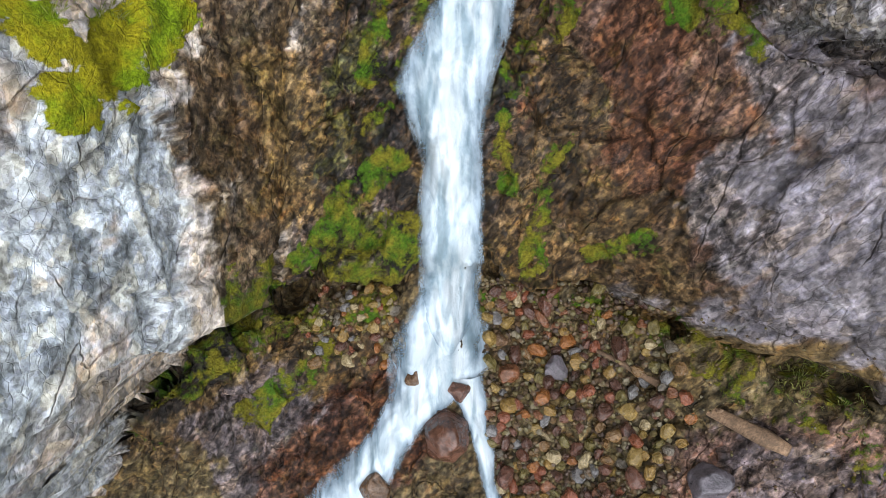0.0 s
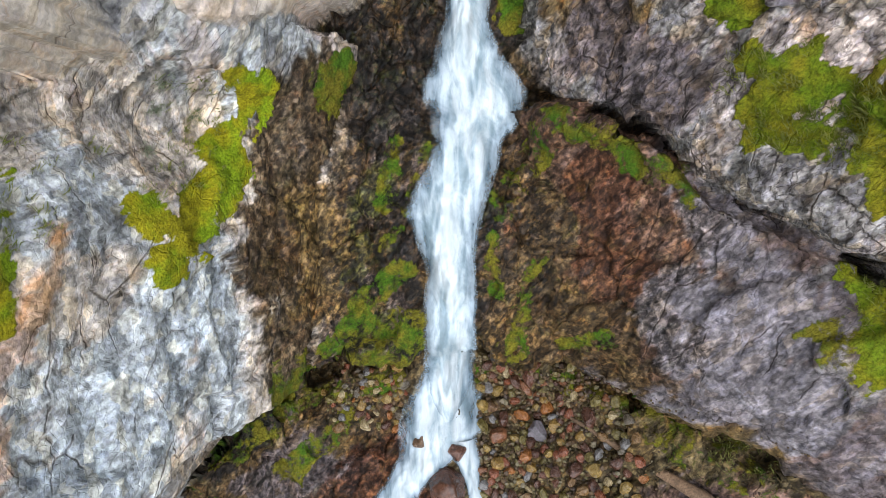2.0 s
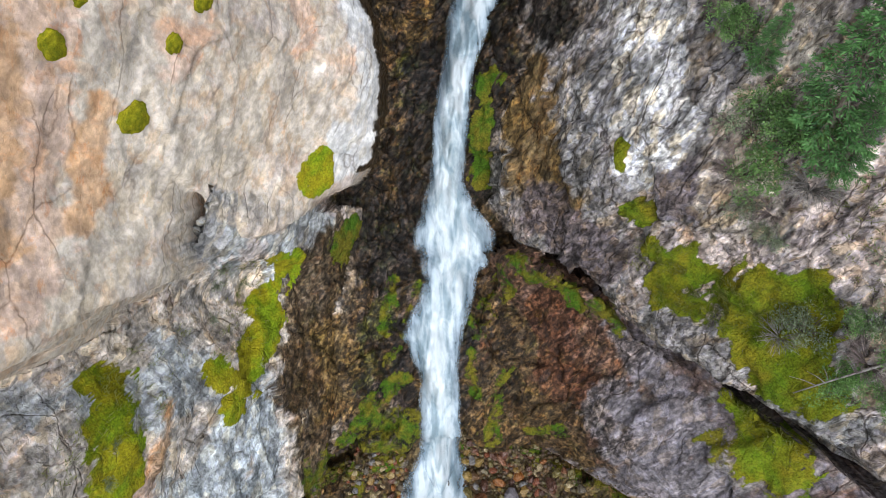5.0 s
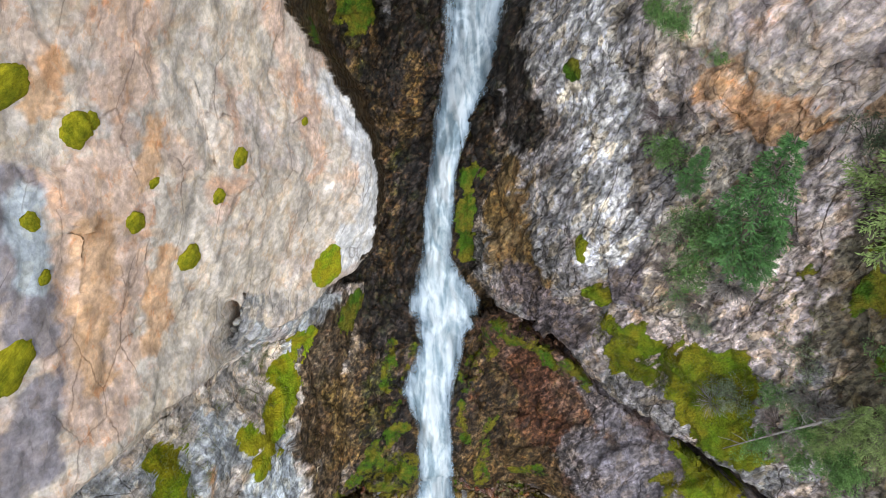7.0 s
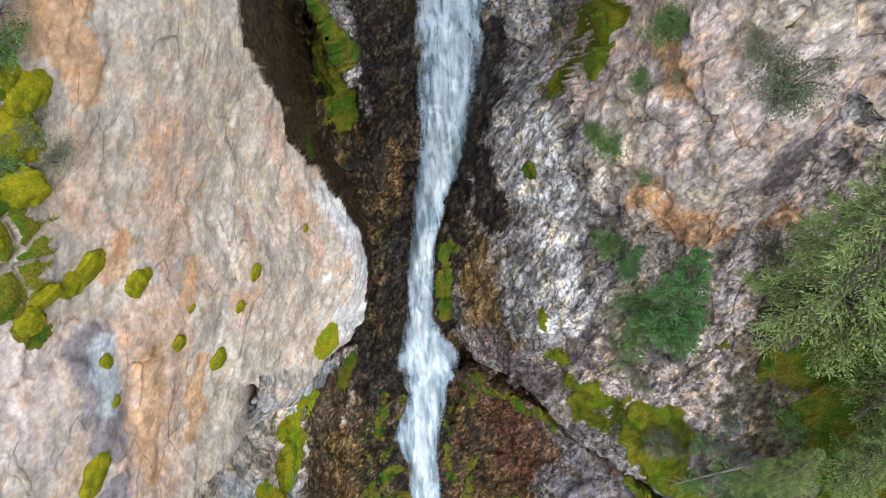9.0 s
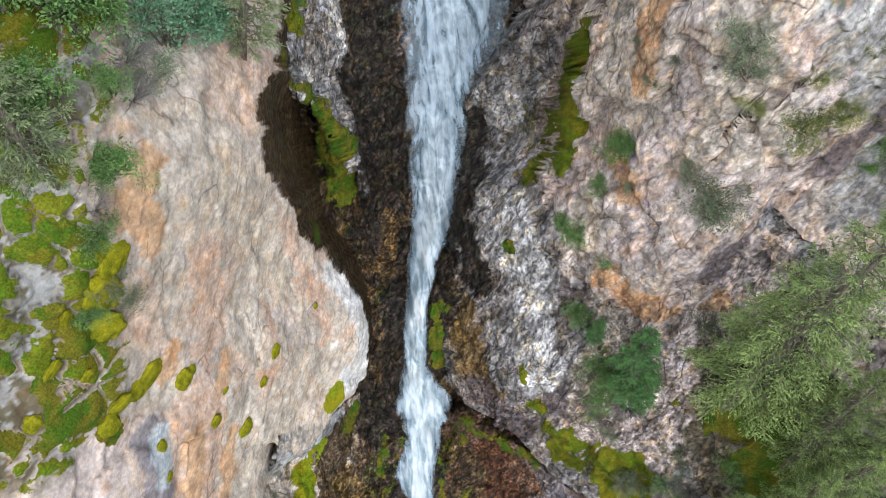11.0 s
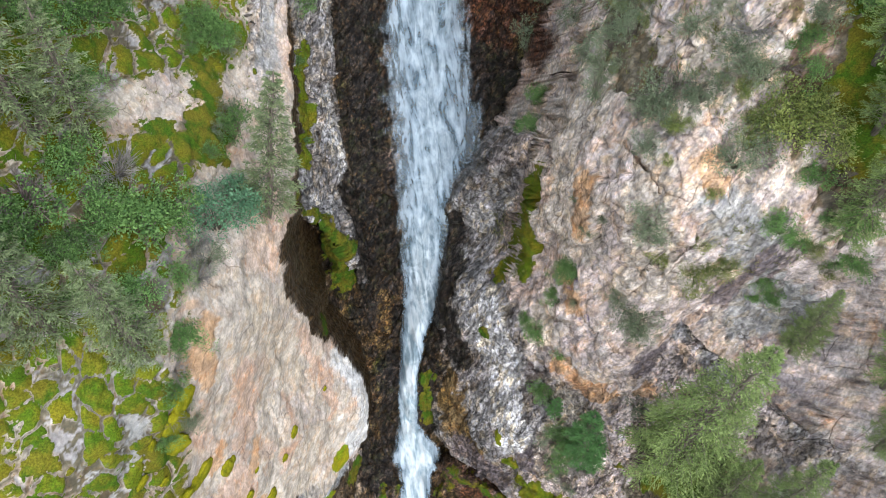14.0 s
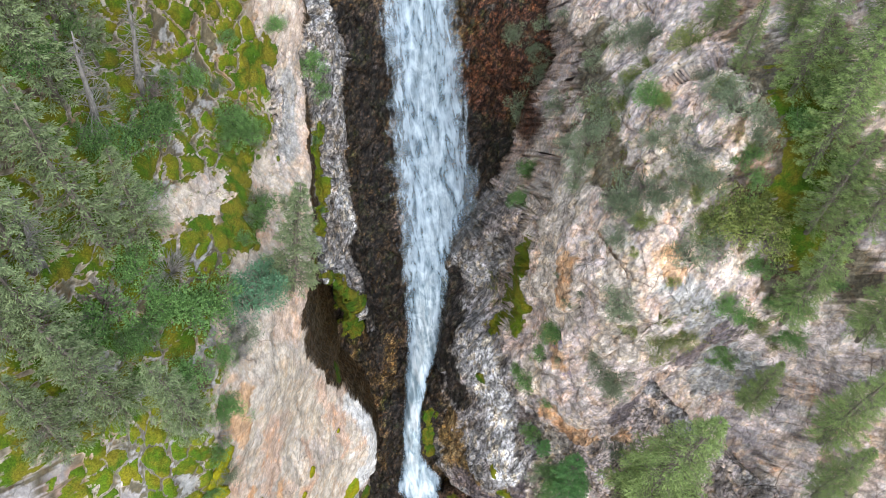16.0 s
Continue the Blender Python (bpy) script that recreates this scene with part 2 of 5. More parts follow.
def cliff_material():
    """Weathered rock: its mineral colour, moss and wetness come from the mesh, the grain and the joints from noise."""
    m, nt, bsdf = material("weathered_cliff_rock")
    at = object_coord(nt)

    def value(name):
        return node(nt, "Attribute", attribute_name=name).outputs["Fac"]

    def times(c, rgb, fac):
        return blend(nt, fac, c, blend(nt, 1.0, c, rgb, "MULTIPLY"))

    def joints(scale, shape, turn, width, mask_scale):
        """Thin broken joints, in places only."""
        wob = node(nt, "TexNoise")
        wob.inputs["Scale"].default_value, wob.inputs["Detail"].default_value = scale * 0.9, 6
        nt.links.new(at, wob.inputs["Vector"])
        warp = node(nt, "VectorMath", operation="MULTIPLY_ADD")
        nt.links.new(wob.outputs["Color"], warp.inputs[0])
        warp.inputs[1].default_value = [0.6 / scale] * 3
        nt.links.new(stretched(nt, at, shape, turn), warp.inputs[2])
        cell = node(nt, "TexVoronoi", feature="DISTANCE_TO_EDGE")
        cell.inputs["Scale"].default_value = scale
        nt.links.new(warp.outputs[0], cell.inputs["Vector"])
        line = span(nt, cell.outputs["Distance"], 0.0, width, 1.0, 0.0)
        return calc(nt, "MULTIPLY", line, span(nt, noise_node(nt, at, mask_scale, 3, 0.6), 0.44, 0.58))

    def fragments(scale, shape, turn):
        """Angular pieces of broken rock: chance values and a tilted face for each."""
        wob = node(nt, "TexNoise")
        wob.inputs["Scale"].default_value, wob.inputs["Detail"].default_value = scale * 1.6, 5
        nt.links.new(at, wob.inputs["Vector"])
        warp = node(nt, "VectorMath", operation="MULTIPLY_ADD")
        nt.links.new(wob.outputs["Color"], warp.inputs[0])
        warp.inputs[1].default_value = [0.35 / scale] * 3
        nt.links.new(stretched(nt, at, shape, turn), warp.inputs[2])
        cell = node(nt, "TexVoronoi")
        cell.inputs["Scale"].default_value = scale
        nt.links.new(warp.outputs[0], cell.inputs["Vector"])
        three = node(nt, "SeparateColor")
        nt.links.new(cell.outputs["Color"], three.inputs[0])
        off, lean, tilt = (node(nt, "VectorMath", operation=k) for k in ("SUBTRACT", "SUBTRACT", "DOT_PRODUCT"))
        nt.links.new(warp.outputs[0], off.inputs[0])
        nt.links.new(cell.outputs["Position"], off.inputs[1])
        nt.links.new(cell.outputs["Color"], lean.inputs[0])
        lean.inputs[1].default_value = (0.5, 0.5, 0.5)
        nt.links.new(off.outputs["Vector"], tilt.inputs[0])
        nt.links.new(lean.outputs["Vector"], tilt.inputs[1])
        return three.outputs[0], three.outputs[1], three.outputs[2], tilt.outputs["Value"]

    tint = node(nt, "Attribute", attribute_name="tint").outputs["Color"]
    moss, lush, wet, grit, warm = value("moss"), value("lush"), value("wet"), value("grit"), value("warm")
    coarse = noise_node(nt, at, 0.8, 6, 0.6, 0.6)
    streak = noise_node(nt, stretched(nt, at, (1.8, 1.8, 0.8), (-25, 38, 0)), 1.4, 6, 0.6, 0.3)
    fleck = noise_node(nt, stretched(nt, at, (1.5, 1.5, 0.8), (-15, 42, 0)), 3.2, 5, 0.62, 0.4)
    grain = noise_node(nt, at, 6.0, 4, 0.6)
    wide, fine = joints(0.55, (1.2, 1.2, 0.42), (-30, 40, 0), 0.022, 0.5), joints(2.4, (1.6, 1.6, 0.35), (-15, 46, 0), 0.04, 1.1)
    col = blend(nt, 1.0, tint, span(nt, coarse, 0.37, 0.63, 0.84, 1.16), "MULTIPLY")
    col = blend(nt, 1.0, col, blend(nt, grit, span(nt, streak, 0.38, 0.62, 0.90, 1.10), span(nt, streak, 0.38, 0.62, 0.70, 1.28)), "MULTIPLY")
    col = blend(nt, 1.0, col, blend(nt, grit, span(nt, grain, 0.38, 0.62, 0.90, 1.10), span(nt, grain, 0.38, 0.62, 0.72, 1.28)), "MULTIPLY")
    shard, hue, lone, face = fragments(2.6, (1.3, 1.3, 0.6), (-20, 42, 0))
    chip, chip_hue, chip_lone, chip_face = fragments(7.5, (1.3, 1.3, 0.6), (-10, 40, 0))
    col = blend(nt, 1.0, col, blend(nt, grit, (1, 1, 1), span(nt, shard, 0, 1, 0.84, 1.16)), "MULTIPLY")
    col = times(col, (1.12, 0.94, 0.62), calc(nt, "MULTIPLY", span(nt, hue, 0.76, 0.82, 0.0, 0.5), grit))
    col = times(col, (0.84, 0.86, 1.04), calc(nt, "MULTIPLY", span(nt, chip_hue, 0.62, 0.7, 0.0, 0.5), grit))
    rust = span(nt, noise_node(nt, at, 0.6, 8, 0.7, 1.2), 0.53, 0.60, 0.0, 0.6)
    col = times(col, (1.10, 0.86, 0.66), calc(nt, "MULTIPLY", rust, warm))
    col = times(col, (1.02, 0.70, 0.48), calc(nt, "MULTIPLY", span(nt, noise_node(nt, stretched(nt, at, (1.3, 1.3, 0.7), (-20, 40, 0)), 1.6, 7, 0.7, 0.8), 0.58, 0.63, 0.0, 0.6), warm))
    chalk = span(nt, noise_node(nt, at, 1.2, 8, 0.75, 0.8), 0.56, 0.61, 0.0, 0.5)
    col = times(col, (1.35, 1.45, 1.55), calc(nt, "MULTIPLY", chalk, grit))
    col = times(col, (0.36, 0.34, 0.34), calc(nt, "MULTIPLY", span(nt, fleck, 0.55, 0.58, 0.0, 0.8), span(nt, grit, 0.45, 1.0)))
    col = times(col, (1.45, 1.45, 1.45), calc(nt, "MULTIPLY", span(nt, fleck, 0.45, 0.41, 0.0, 0.5), span(nt, grit, 0.45, 1.0, 0.1, 1.0)))
    col = times(col, (0.30, 0.25, 0.22), calc(nt, "MULTIPLY", wide, span(nt, grit, 0.4, 1.0, 0.65, 0.9)))
    col = times(col, (0.34, 0.30, 0.28), calc(nt, "MULTIPLY", fine, span(nt, grit, 0.4, 1.0, 0.1, 0.4)))
    # algae, iron and black film on the wet rock
    film = blend(nt, span(nt, noise_node(nt, at, 0.7, 7, 0.7, 0.8), 0.42, 0.56), (0.008, 0.007, 0.006), (0.09, 0.052, 0.021))
    film = blend(nt, span(nt, noise_node(nt, at, 1.0, 7, 0.7, 0.5), 0.50, 0.60), film, (0.045, 0.058, 0.007))
    film = blend(nt, calc(nt, "MULTIPLY", span(nt, lone, 0.74, 0.8), 0.7), film, (0.10, 0.085, 0.09))
    film = blend(nt, calc(nt, "MULTIPLY", span(nt, chip_lone, 0.80, 0.86), 0.6), film, (0.17, 0.085, 0.04))
    film = blend(nt, 1.0, film, span(nt, shard, 0, 1, 0.4, 1.1), "MULTIPLY")
    film = blend(nt, 1.0, film, span(nt, streak, 0.40, 0.60, 0.4, 1.8), "MULTIPLY")
    film = blend(nt, 1.0, film, span(nt, grain, 0.42, 0.58, 0.55, 1.6), "MULTIPLY")
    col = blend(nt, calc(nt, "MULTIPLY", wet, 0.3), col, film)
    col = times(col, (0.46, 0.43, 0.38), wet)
    col = blend(nt, 1.0, col, blend(nt, wet, (1, 1, 1), span(nt, fleck, 0.53, 0.46, 0.45, 1.5)), "MULTIPLY")
    col = blend(nt, 1.0, col, blend(nt, wet, (1, 1, 1), span(nt, grain, 0.40, 0.60, 0.6, 1.45)), "MULTIPLY")
    mossy, clumps = noise_node(nt, at, 2.2, 8, 0.75, 0.4), noise_node(nt, at, 13.0, 5, 0.7)
    # yellow-green and dark green moss, with sun and shade in the colours
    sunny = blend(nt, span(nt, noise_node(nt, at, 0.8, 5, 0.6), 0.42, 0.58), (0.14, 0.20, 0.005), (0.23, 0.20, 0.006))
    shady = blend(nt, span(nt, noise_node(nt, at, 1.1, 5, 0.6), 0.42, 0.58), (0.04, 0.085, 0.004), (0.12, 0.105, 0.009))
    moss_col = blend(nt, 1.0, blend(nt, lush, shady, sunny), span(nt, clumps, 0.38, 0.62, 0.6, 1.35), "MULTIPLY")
    patchy = calc(nt, "ADD", calc(nt, "MULTIPLY", mossy, 1.7), calc(nt, "MULTIPLY", noise_node(nt, at, 0.7, 6, 0.7, 0.6), 1.4))
    cover = span(nt, calc(nt, "ADD", moss, patchy), 2.02, 2.2)
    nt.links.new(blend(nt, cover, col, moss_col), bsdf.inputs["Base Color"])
    bsdf.inputs["Specular IOR Level"].default_value = 0.18
    dry = span(nt, grain, 0.3, 0.7, 0.75, 0.95)
    rough = calc(nt, "SUBTRACT", dry, calc(nt, "MULTIPLY", wet, span(nt, streak, 0.4, 0.6, 0.1, 0.5)))
    nt.links.new(calc(nt, "MAXIMUM", rough, calc(nt, "MULTIPLY", cover, 0.9)), bsdf.inputs["Roughness"])
    h = calc(nt, "ADD", calc(nt, "MULTIPLY", streak, 0.3), calc(nt, "MULTIPLY", grain, 0.10))
    h = calc(nt, "ADD", h, calc(nt, "ADD", calc(nt, "MULTIPLY", face, 3.6), calc(nt, "MULTIPLY", chip_face, 2.6)))
    h = calc(nt, "ADD", h, calc(nt, "ADD", calc(nt, "MULTIPLY", shard, 0.22), calc(nt, "MULTIPLY", chip, 0.07)))
    h = calc(nt, "ADD", h, calc(nt, "MULTIPLY", fleck, -0.4))
    h = calc(nt, "SUBTRACT", h, calc(nt, "ADD", calc(nt, "MULTIPLY", wide, 0.3), calc(nt, "MULTIPLY", fine, 0.15)))
    h = calc(nt, "ADD", h, calc(nt, "MULTIPLY", calc(nt, "MULTIPLY", clumps, cover), 0.35))
    h = calc(nt, "MULTIPLY", h, span(nt, grit, 0.4, 1.1, 0.10, 1.1))
    relief(nt, bsdf, h, 1.0, 0.15)
    return m


def falling_water_material():
    """Broken white water: threads of foam, thin and clear towards the edges."""
    m, nt, bsdf = material("falling_water")
    uv = node(nt, "UVMap").outputs[0]
    thread = noise_node(nt, stretched(nt, uv, (2.2, 0.42, 1)), 1.15, 3, 0.45, 0.8)
    clump = noise_node(nt, stretched(nt, uv, (1.2, 0.6, 1)), 0.9, 5, 0.55, 1.2)
    froth = noise_node(nt, stretched(nt, uv, (1.3, 0.8, 1)), 3.6, 5, 0.62, 0.5)
    thin = node(nt, "Attribute", attribute_name="thin").outputs["Fac"]
    bsdf.inputs["Roughness"].default_value = 0.5
    veil = calc(nt, "ADD", calc(nt, "MULTIPLY", thread, 0.55), calc(nt, "MULTIPLY", clump, 0.6))
    veil = calc(nt, "ADD", veil, calc(nt, "MULTIPLY", froth, 0.08))
    body = blend(nt, span(nt, veil, 0.5, 0.68), (0.20, 0.27, 0.31), (0.47, 0.515, 0.54))
    body = blend(nt, span(nt, thin, 0.05, 0.3), body, blend(nt, 1.0, body, (0.80, 0.90, 1.0), "MULTIPLY"))
    nt.links.new(body, bsdf.inputs["Base Color"])
    cover = calc(nt, "ADD", calc(nt, "MULTIPLY", veil, 0.75), calc(nt, "MULTIPLY", froth, 0.16))
    cover = calc(nt, "ADD", cover, 0.16)
    nt.links.new(span(nt, calc(nt, "SUBTRACT", cover, thin), 0.08, 0.62), bsdf.inputs["Alpha"])
    relief(nt, bsdf, calc(nt, "ADD", veil, calc(nt, "MULTIPLY", froth, 0.3)), 0.6, 0.18)
    return m


CLIFF = cliff_material()
WATER = falling_water_material()

# ---- the cliff ----
ROCK = dict(tan=(0.41, 0.35, 0.29), cream=(0.465, 0.395, 0.32), pink=(0.475, 0.39, 0.35), orange=(0.46, 0.285, 0.165), pale=(0.37, 0.395, 0.405), grey=(0.23, 0.22, 0.215),
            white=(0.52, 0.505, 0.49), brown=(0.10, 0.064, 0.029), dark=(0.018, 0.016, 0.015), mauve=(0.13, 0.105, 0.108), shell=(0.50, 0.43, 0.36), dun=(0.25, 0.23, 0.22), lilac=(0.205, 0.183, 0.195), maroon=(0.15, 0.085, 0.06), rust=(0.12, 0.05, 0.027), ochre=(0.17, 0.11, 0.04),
            red=(0.11, 0.042, 0.022), algae=(0.065, 0.08, 0.012), rosy=(0.48, 0.34, 0.26), fawn=(0.36, 0.27, 0.18), ash=(0.27, 0.26, 0.245), soil=(0.25, 0.15, 0.12), humus=(0.085, 0.072, 0.042), scree=(0.115, 0.085, 0.04))
MASS_ROCK = ("scree", "brown", "shell", "tan", "grey", "mauve", "dun", "pink")
MASS_WET = (0.4, 0.85, 0.0, 0.0, 0.2, 0.15, 0.1, 0.0)
MASS_BIG = (0.45, 0.5, 0.25, 0.12, 0.45, 0.28, 0.32, 0.38)
MASS_MID = (0.2, 0.22, 0.11, 0.04, 0.22, 0.10, 0.12, 0.16)
MASS_SMALL = (0.06, 0.07, 0.03, 0.012, 0.06, 0.03, 0.045, 0.04)
MASS_GRIT = (1.0, 0.9, 0.8, 0.42, 1.0, 0.8, 1.1, 0.72)
# how much lighter and darker single chips of the rock are
MASS_CHIP = (0.7, 0.95, 0.5, 0.12, 0.75, 0.5, 0.75, 0.42)
# broad changes in each rock: rock, which field, from where on, amount
VARIETY = ((), (("ochre", 0, 0.06, 0.7), ("mauve", 3, 0.10, 0.7), ("algae", 1, 0.12, 0.7), ("dark", 2, 0.12, 0.75)), (("pale", 0, 0.02, 0.8), ("grey", 2, 0.12, 0.6), ("pink", 1, 0.14, 0.7)),
           (("shell", 0, -0.02, 0.8), ("pink", 1, 0.06, 0.6), ("rosy", 3, 0.02, 0.6), ("fawn", 4, 0.20, 0.4)), (("white", 1, 0.06, 0.8), ("dun", 0, 0.04, 0.6), ("tan", 2, 0.12, 0.6)),
           (("lilac", 0, 0.04, 0.7), ("dun", 1, 0.1, 0.6), ("maroon", 2, 0.18, 0.5)), (("ash", 1, 0.0, 0.7), ("pink", 0, 0.14, 0.6), ("brown", 2, 0.20, 0.5)),
           (("cream", 0, 0.02, 0.7), ("rosy", 1, 0.06, 0.6), ("lilac", 2, 0.13, 0.6), ("shell", 3, 0.12, 0.6), ("ash", 4, 0.18, 0.5)))
# mineral and dark strips: rock, from (across, up), to (across, up), half width
# dark strips around (-7.5, 7) are the undercut's shade put into the colour
FOOT_PATCHES = (
    ("brown", 3.0, 17.0, 4.0, 11.0, 1.8), ("brown", 5.6, 13.0, 6.4, 10.2, 1.2), ("maroon", 4.4, 17.6, 6.0, 11.6, 1.7), ("maroon", 5.6, 17.2, 7.0, 14.8, 1.1), ("ochre", 3.4, 10.4, 5.0, 12.6, 1.0), ("brown", -9.4, 4.2, -7.2, 6.4, 1.1), ("dark", -8.6, 6.0, -6.2, 7.8, 0.6), ("mauve", -6.6, 3.0, -3.4, 5.6, 0.7), ("ochre", -5.6, 6.4, -3.4, 6.9, 0.9), ("soil", 7.6, 3.6, 10.5, 5.2, 1.4),
    ("brown", 2.8, 17.8, 3.6, 10.8, 1.7), ("rust", 5.0, 16.4, 5.3, 12.4, 1.0), ("brown", 5.6, 11.6, 6.0, 9.6, 0.8), ("pale", -8.8, 8.4, -7.4, 13.4, 1.5), ("pale", -6.4, 9.0, -6.6, 13.0, 0.9),
    ("brown", -4.5, 18.6, -4.8, 14.5, 1.5), ("brown", -4.9, 14.5, -4.7, 10.4, 1.5), ("ochre", -4.4, 15.0, -4.2, 12.0, 0.8), ("dark", -1.3, 12.8, -0.9, 15.5, 0.45), ("dark", 1.3, 12.3, 1.5, 15.4, 0.35),
    ("rust", 5.5, 14.6, 6.4, 13.3, 0.55), ("rust", 2.8, 15.6, 2.1, 14.0, 0.4), ("brown", 2.6, 12.0, 3.3, 14.7, 1.28), ("brown", 4.4, 10.8, 3.5, 11.2, 0.9),
    ("ochre", 6.9, 8.1, 9.7, 8.4, 0.58), ("mauve", 8.6, 4.6, 10.1, 4.9, 1.0), ("red", -4.6, 3.2, -1.8, 5.4, 1.3), ("mauve", -6.1, 4.9, -5.3, 5.8, 1.1),
    ("brown", -4.0, 7.3, -1.8, 7.4, 0.91), ("dark", -7.5, 7.5, -7.0, 7.3, 0.78), ("orange", -8.3, 15.7, -8.6, 14.2, 0.38), ("shell", -9.4, 16.3, -9.3, 14.0, 0.93), ("shell", -9.6, 15.0, -9.9, 9.0, 1.3), ("rosy", -9.0, 13.5, -9.3, 11.0, 0.6), ("cream", -8.6, 20.4, -9.6, 18.0, 0.7))
LEFT_PATCHES = (
    ("rosy", -8.3, 27.0, -9.2, 21.6, 1.3), ("orange", -8.5, 26.0, -9.3, 21.8, 0.45), ("orange", -7.6, 25.0, -8.4, 22.2, 0.35), ("rosy", -5.9, 30.0, -6.4, 26.2, 0.55), ("rosy", -4.2, 29.8, -3.8, 27.0, 0.45),
    ("lilac", -9.2, 27.2, -9.7, 24.0, 0.6), ("lilac", -9.9, 22.2, -10.2, 20.6, 0.7), ("pale", -9.1, 27.0, -9.4, 25.2, 0.4), ("cream", -5.2, 25.6, -6.2, 22.6, 1.1), ("cream", -7.0, 23.0, -9.0, 20.0, 0.6),
    ("ash", -6.9, 22.3, -8.4, 17.4, 0.45), ("grey", -7.0, 22.0, -7.3, 20.4, 0.35), ("pink", -10.6, 30.0, -10.4, 25.0, 0.9), ("shell", -6.4, 30.0, -6.2, 27.6, 0.6),
    ("orange", -7.3, 28.6, -7.6, 27.4, 0.3), ("orange", -8.4, 30.2, -8.6, 29.4, 0.35))
EDGE_PATCHES = (
    ("white", -3.2, 30.3, -2.4, 28.4, 0.6), ("white", -2.4, 28.4, -2.0, 25.6, 0.65), ("white", -2.0, 25.6, -2.6, 23.2, 0.7), ("white", -3.3, 24.1, -3.3, 22.7, 0.4), ("orange", -7.5, 35.4, -7.5, 34.6, 0.5),
    ("orange", -7.3, 32.5, -7.3, 32.0, 0.3), ("rosy", -6.6, 34.0, -7.4, 30.0, 0.7), ("rosy", -4.6, 33.4, -4.4, 30.6, 0.35), ("orange", -7.2, 37.2, -7.8, 35.8, 0.5), ("cream", -5.6, 36.8, -5.4, 31.0, 0.9), ("grey", -8.2, 40.6, -8.4, 38.6, 0.5))
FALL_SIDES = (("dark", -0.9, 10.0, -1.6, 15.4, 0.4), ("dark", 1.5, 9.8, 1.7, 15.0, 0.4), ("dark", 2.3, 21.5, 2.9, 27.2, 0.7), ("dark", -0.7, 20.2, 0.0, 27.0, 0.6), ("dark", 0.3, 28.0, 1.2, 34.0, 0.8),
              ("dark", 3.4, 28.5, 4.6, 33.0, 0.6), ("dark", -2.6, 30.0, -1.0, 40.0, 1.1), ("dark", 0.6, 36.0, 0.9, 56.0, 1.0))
HIGH_PATCHES = (
    ("humus", -8.6, 43.5, -6.4, 45.5, 0.9), ("cream", -9.6, 47.3, -9.4, 46.9, 0.7), ("humus", 13.2, 45.5, 15.0, 53, 1.1), ("white", -1.8, 44.4, -1.6, 42.2, 0.93),
    ("ash", -4.4, 52.5, -4.5, 48.7, 0.88), ("soil", -13.6, 36.6, -13.4, 36.4, 0.59), ("grey", -10.5, 36.5, -10.5, 33.6, 1.2),
    # the first dark strip is the cave's shade, put into the rock's colour
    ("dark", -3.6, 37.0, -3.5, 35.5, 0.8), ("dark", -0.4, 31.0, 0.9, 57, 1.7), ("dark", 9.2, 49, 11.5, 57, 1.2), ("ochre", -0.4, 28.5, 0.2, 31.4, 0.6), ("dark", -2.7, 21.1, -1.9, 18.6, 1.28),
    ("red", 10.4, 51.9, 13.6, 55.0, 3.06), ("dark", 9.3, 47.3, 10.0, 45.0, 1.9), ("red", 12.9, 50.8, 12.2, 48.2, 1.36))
RIGHT_PATCHES = (
    ("lilac", 7.3, 12.0, 9.6, 9.8, 1.2), ("lilac", 8.3, 14.8, 9.6, 12.6, 0.9), ("ochre", 4.0, 24.2, 4.2, 21.4, 1.2), ("ochre", 5.2, 22.6, 5.4, 20.6, 0.8), ("mauve", 4.8, 20.5, 6.2, 19.4, 1.05), ("grey", 5.7, 24.7, 5.5, 22.5, 0.78), ("white", 7.6, 24.7, 7.0, 22.8, 0.73),
    ("pink", 9.4, 19.7, 10.1, 19.6, 0.72), ("mauve", 9.7, 22.4, 8.6, 22.0, 1.05), ("white", 6.7, 32.0, 7.5, 24.6, 1.35), ("grey", 7.2, 35.0, 5.7, 31.8, 0.74),
    ("dark", 5.6, 37.2, 4.8, 28.0, 0.8), ("ochre", 3.6, 24.2, 4.2, 26.2, 0.67), ("pink", 12.5, 25.4, 12.0, 20.5, 1.6), ("pink", 13.6, 33.5, 14.2, 27.0, 1.7), ("tan", 10.6, 27.0, 9.6, 21.5, 1.1))
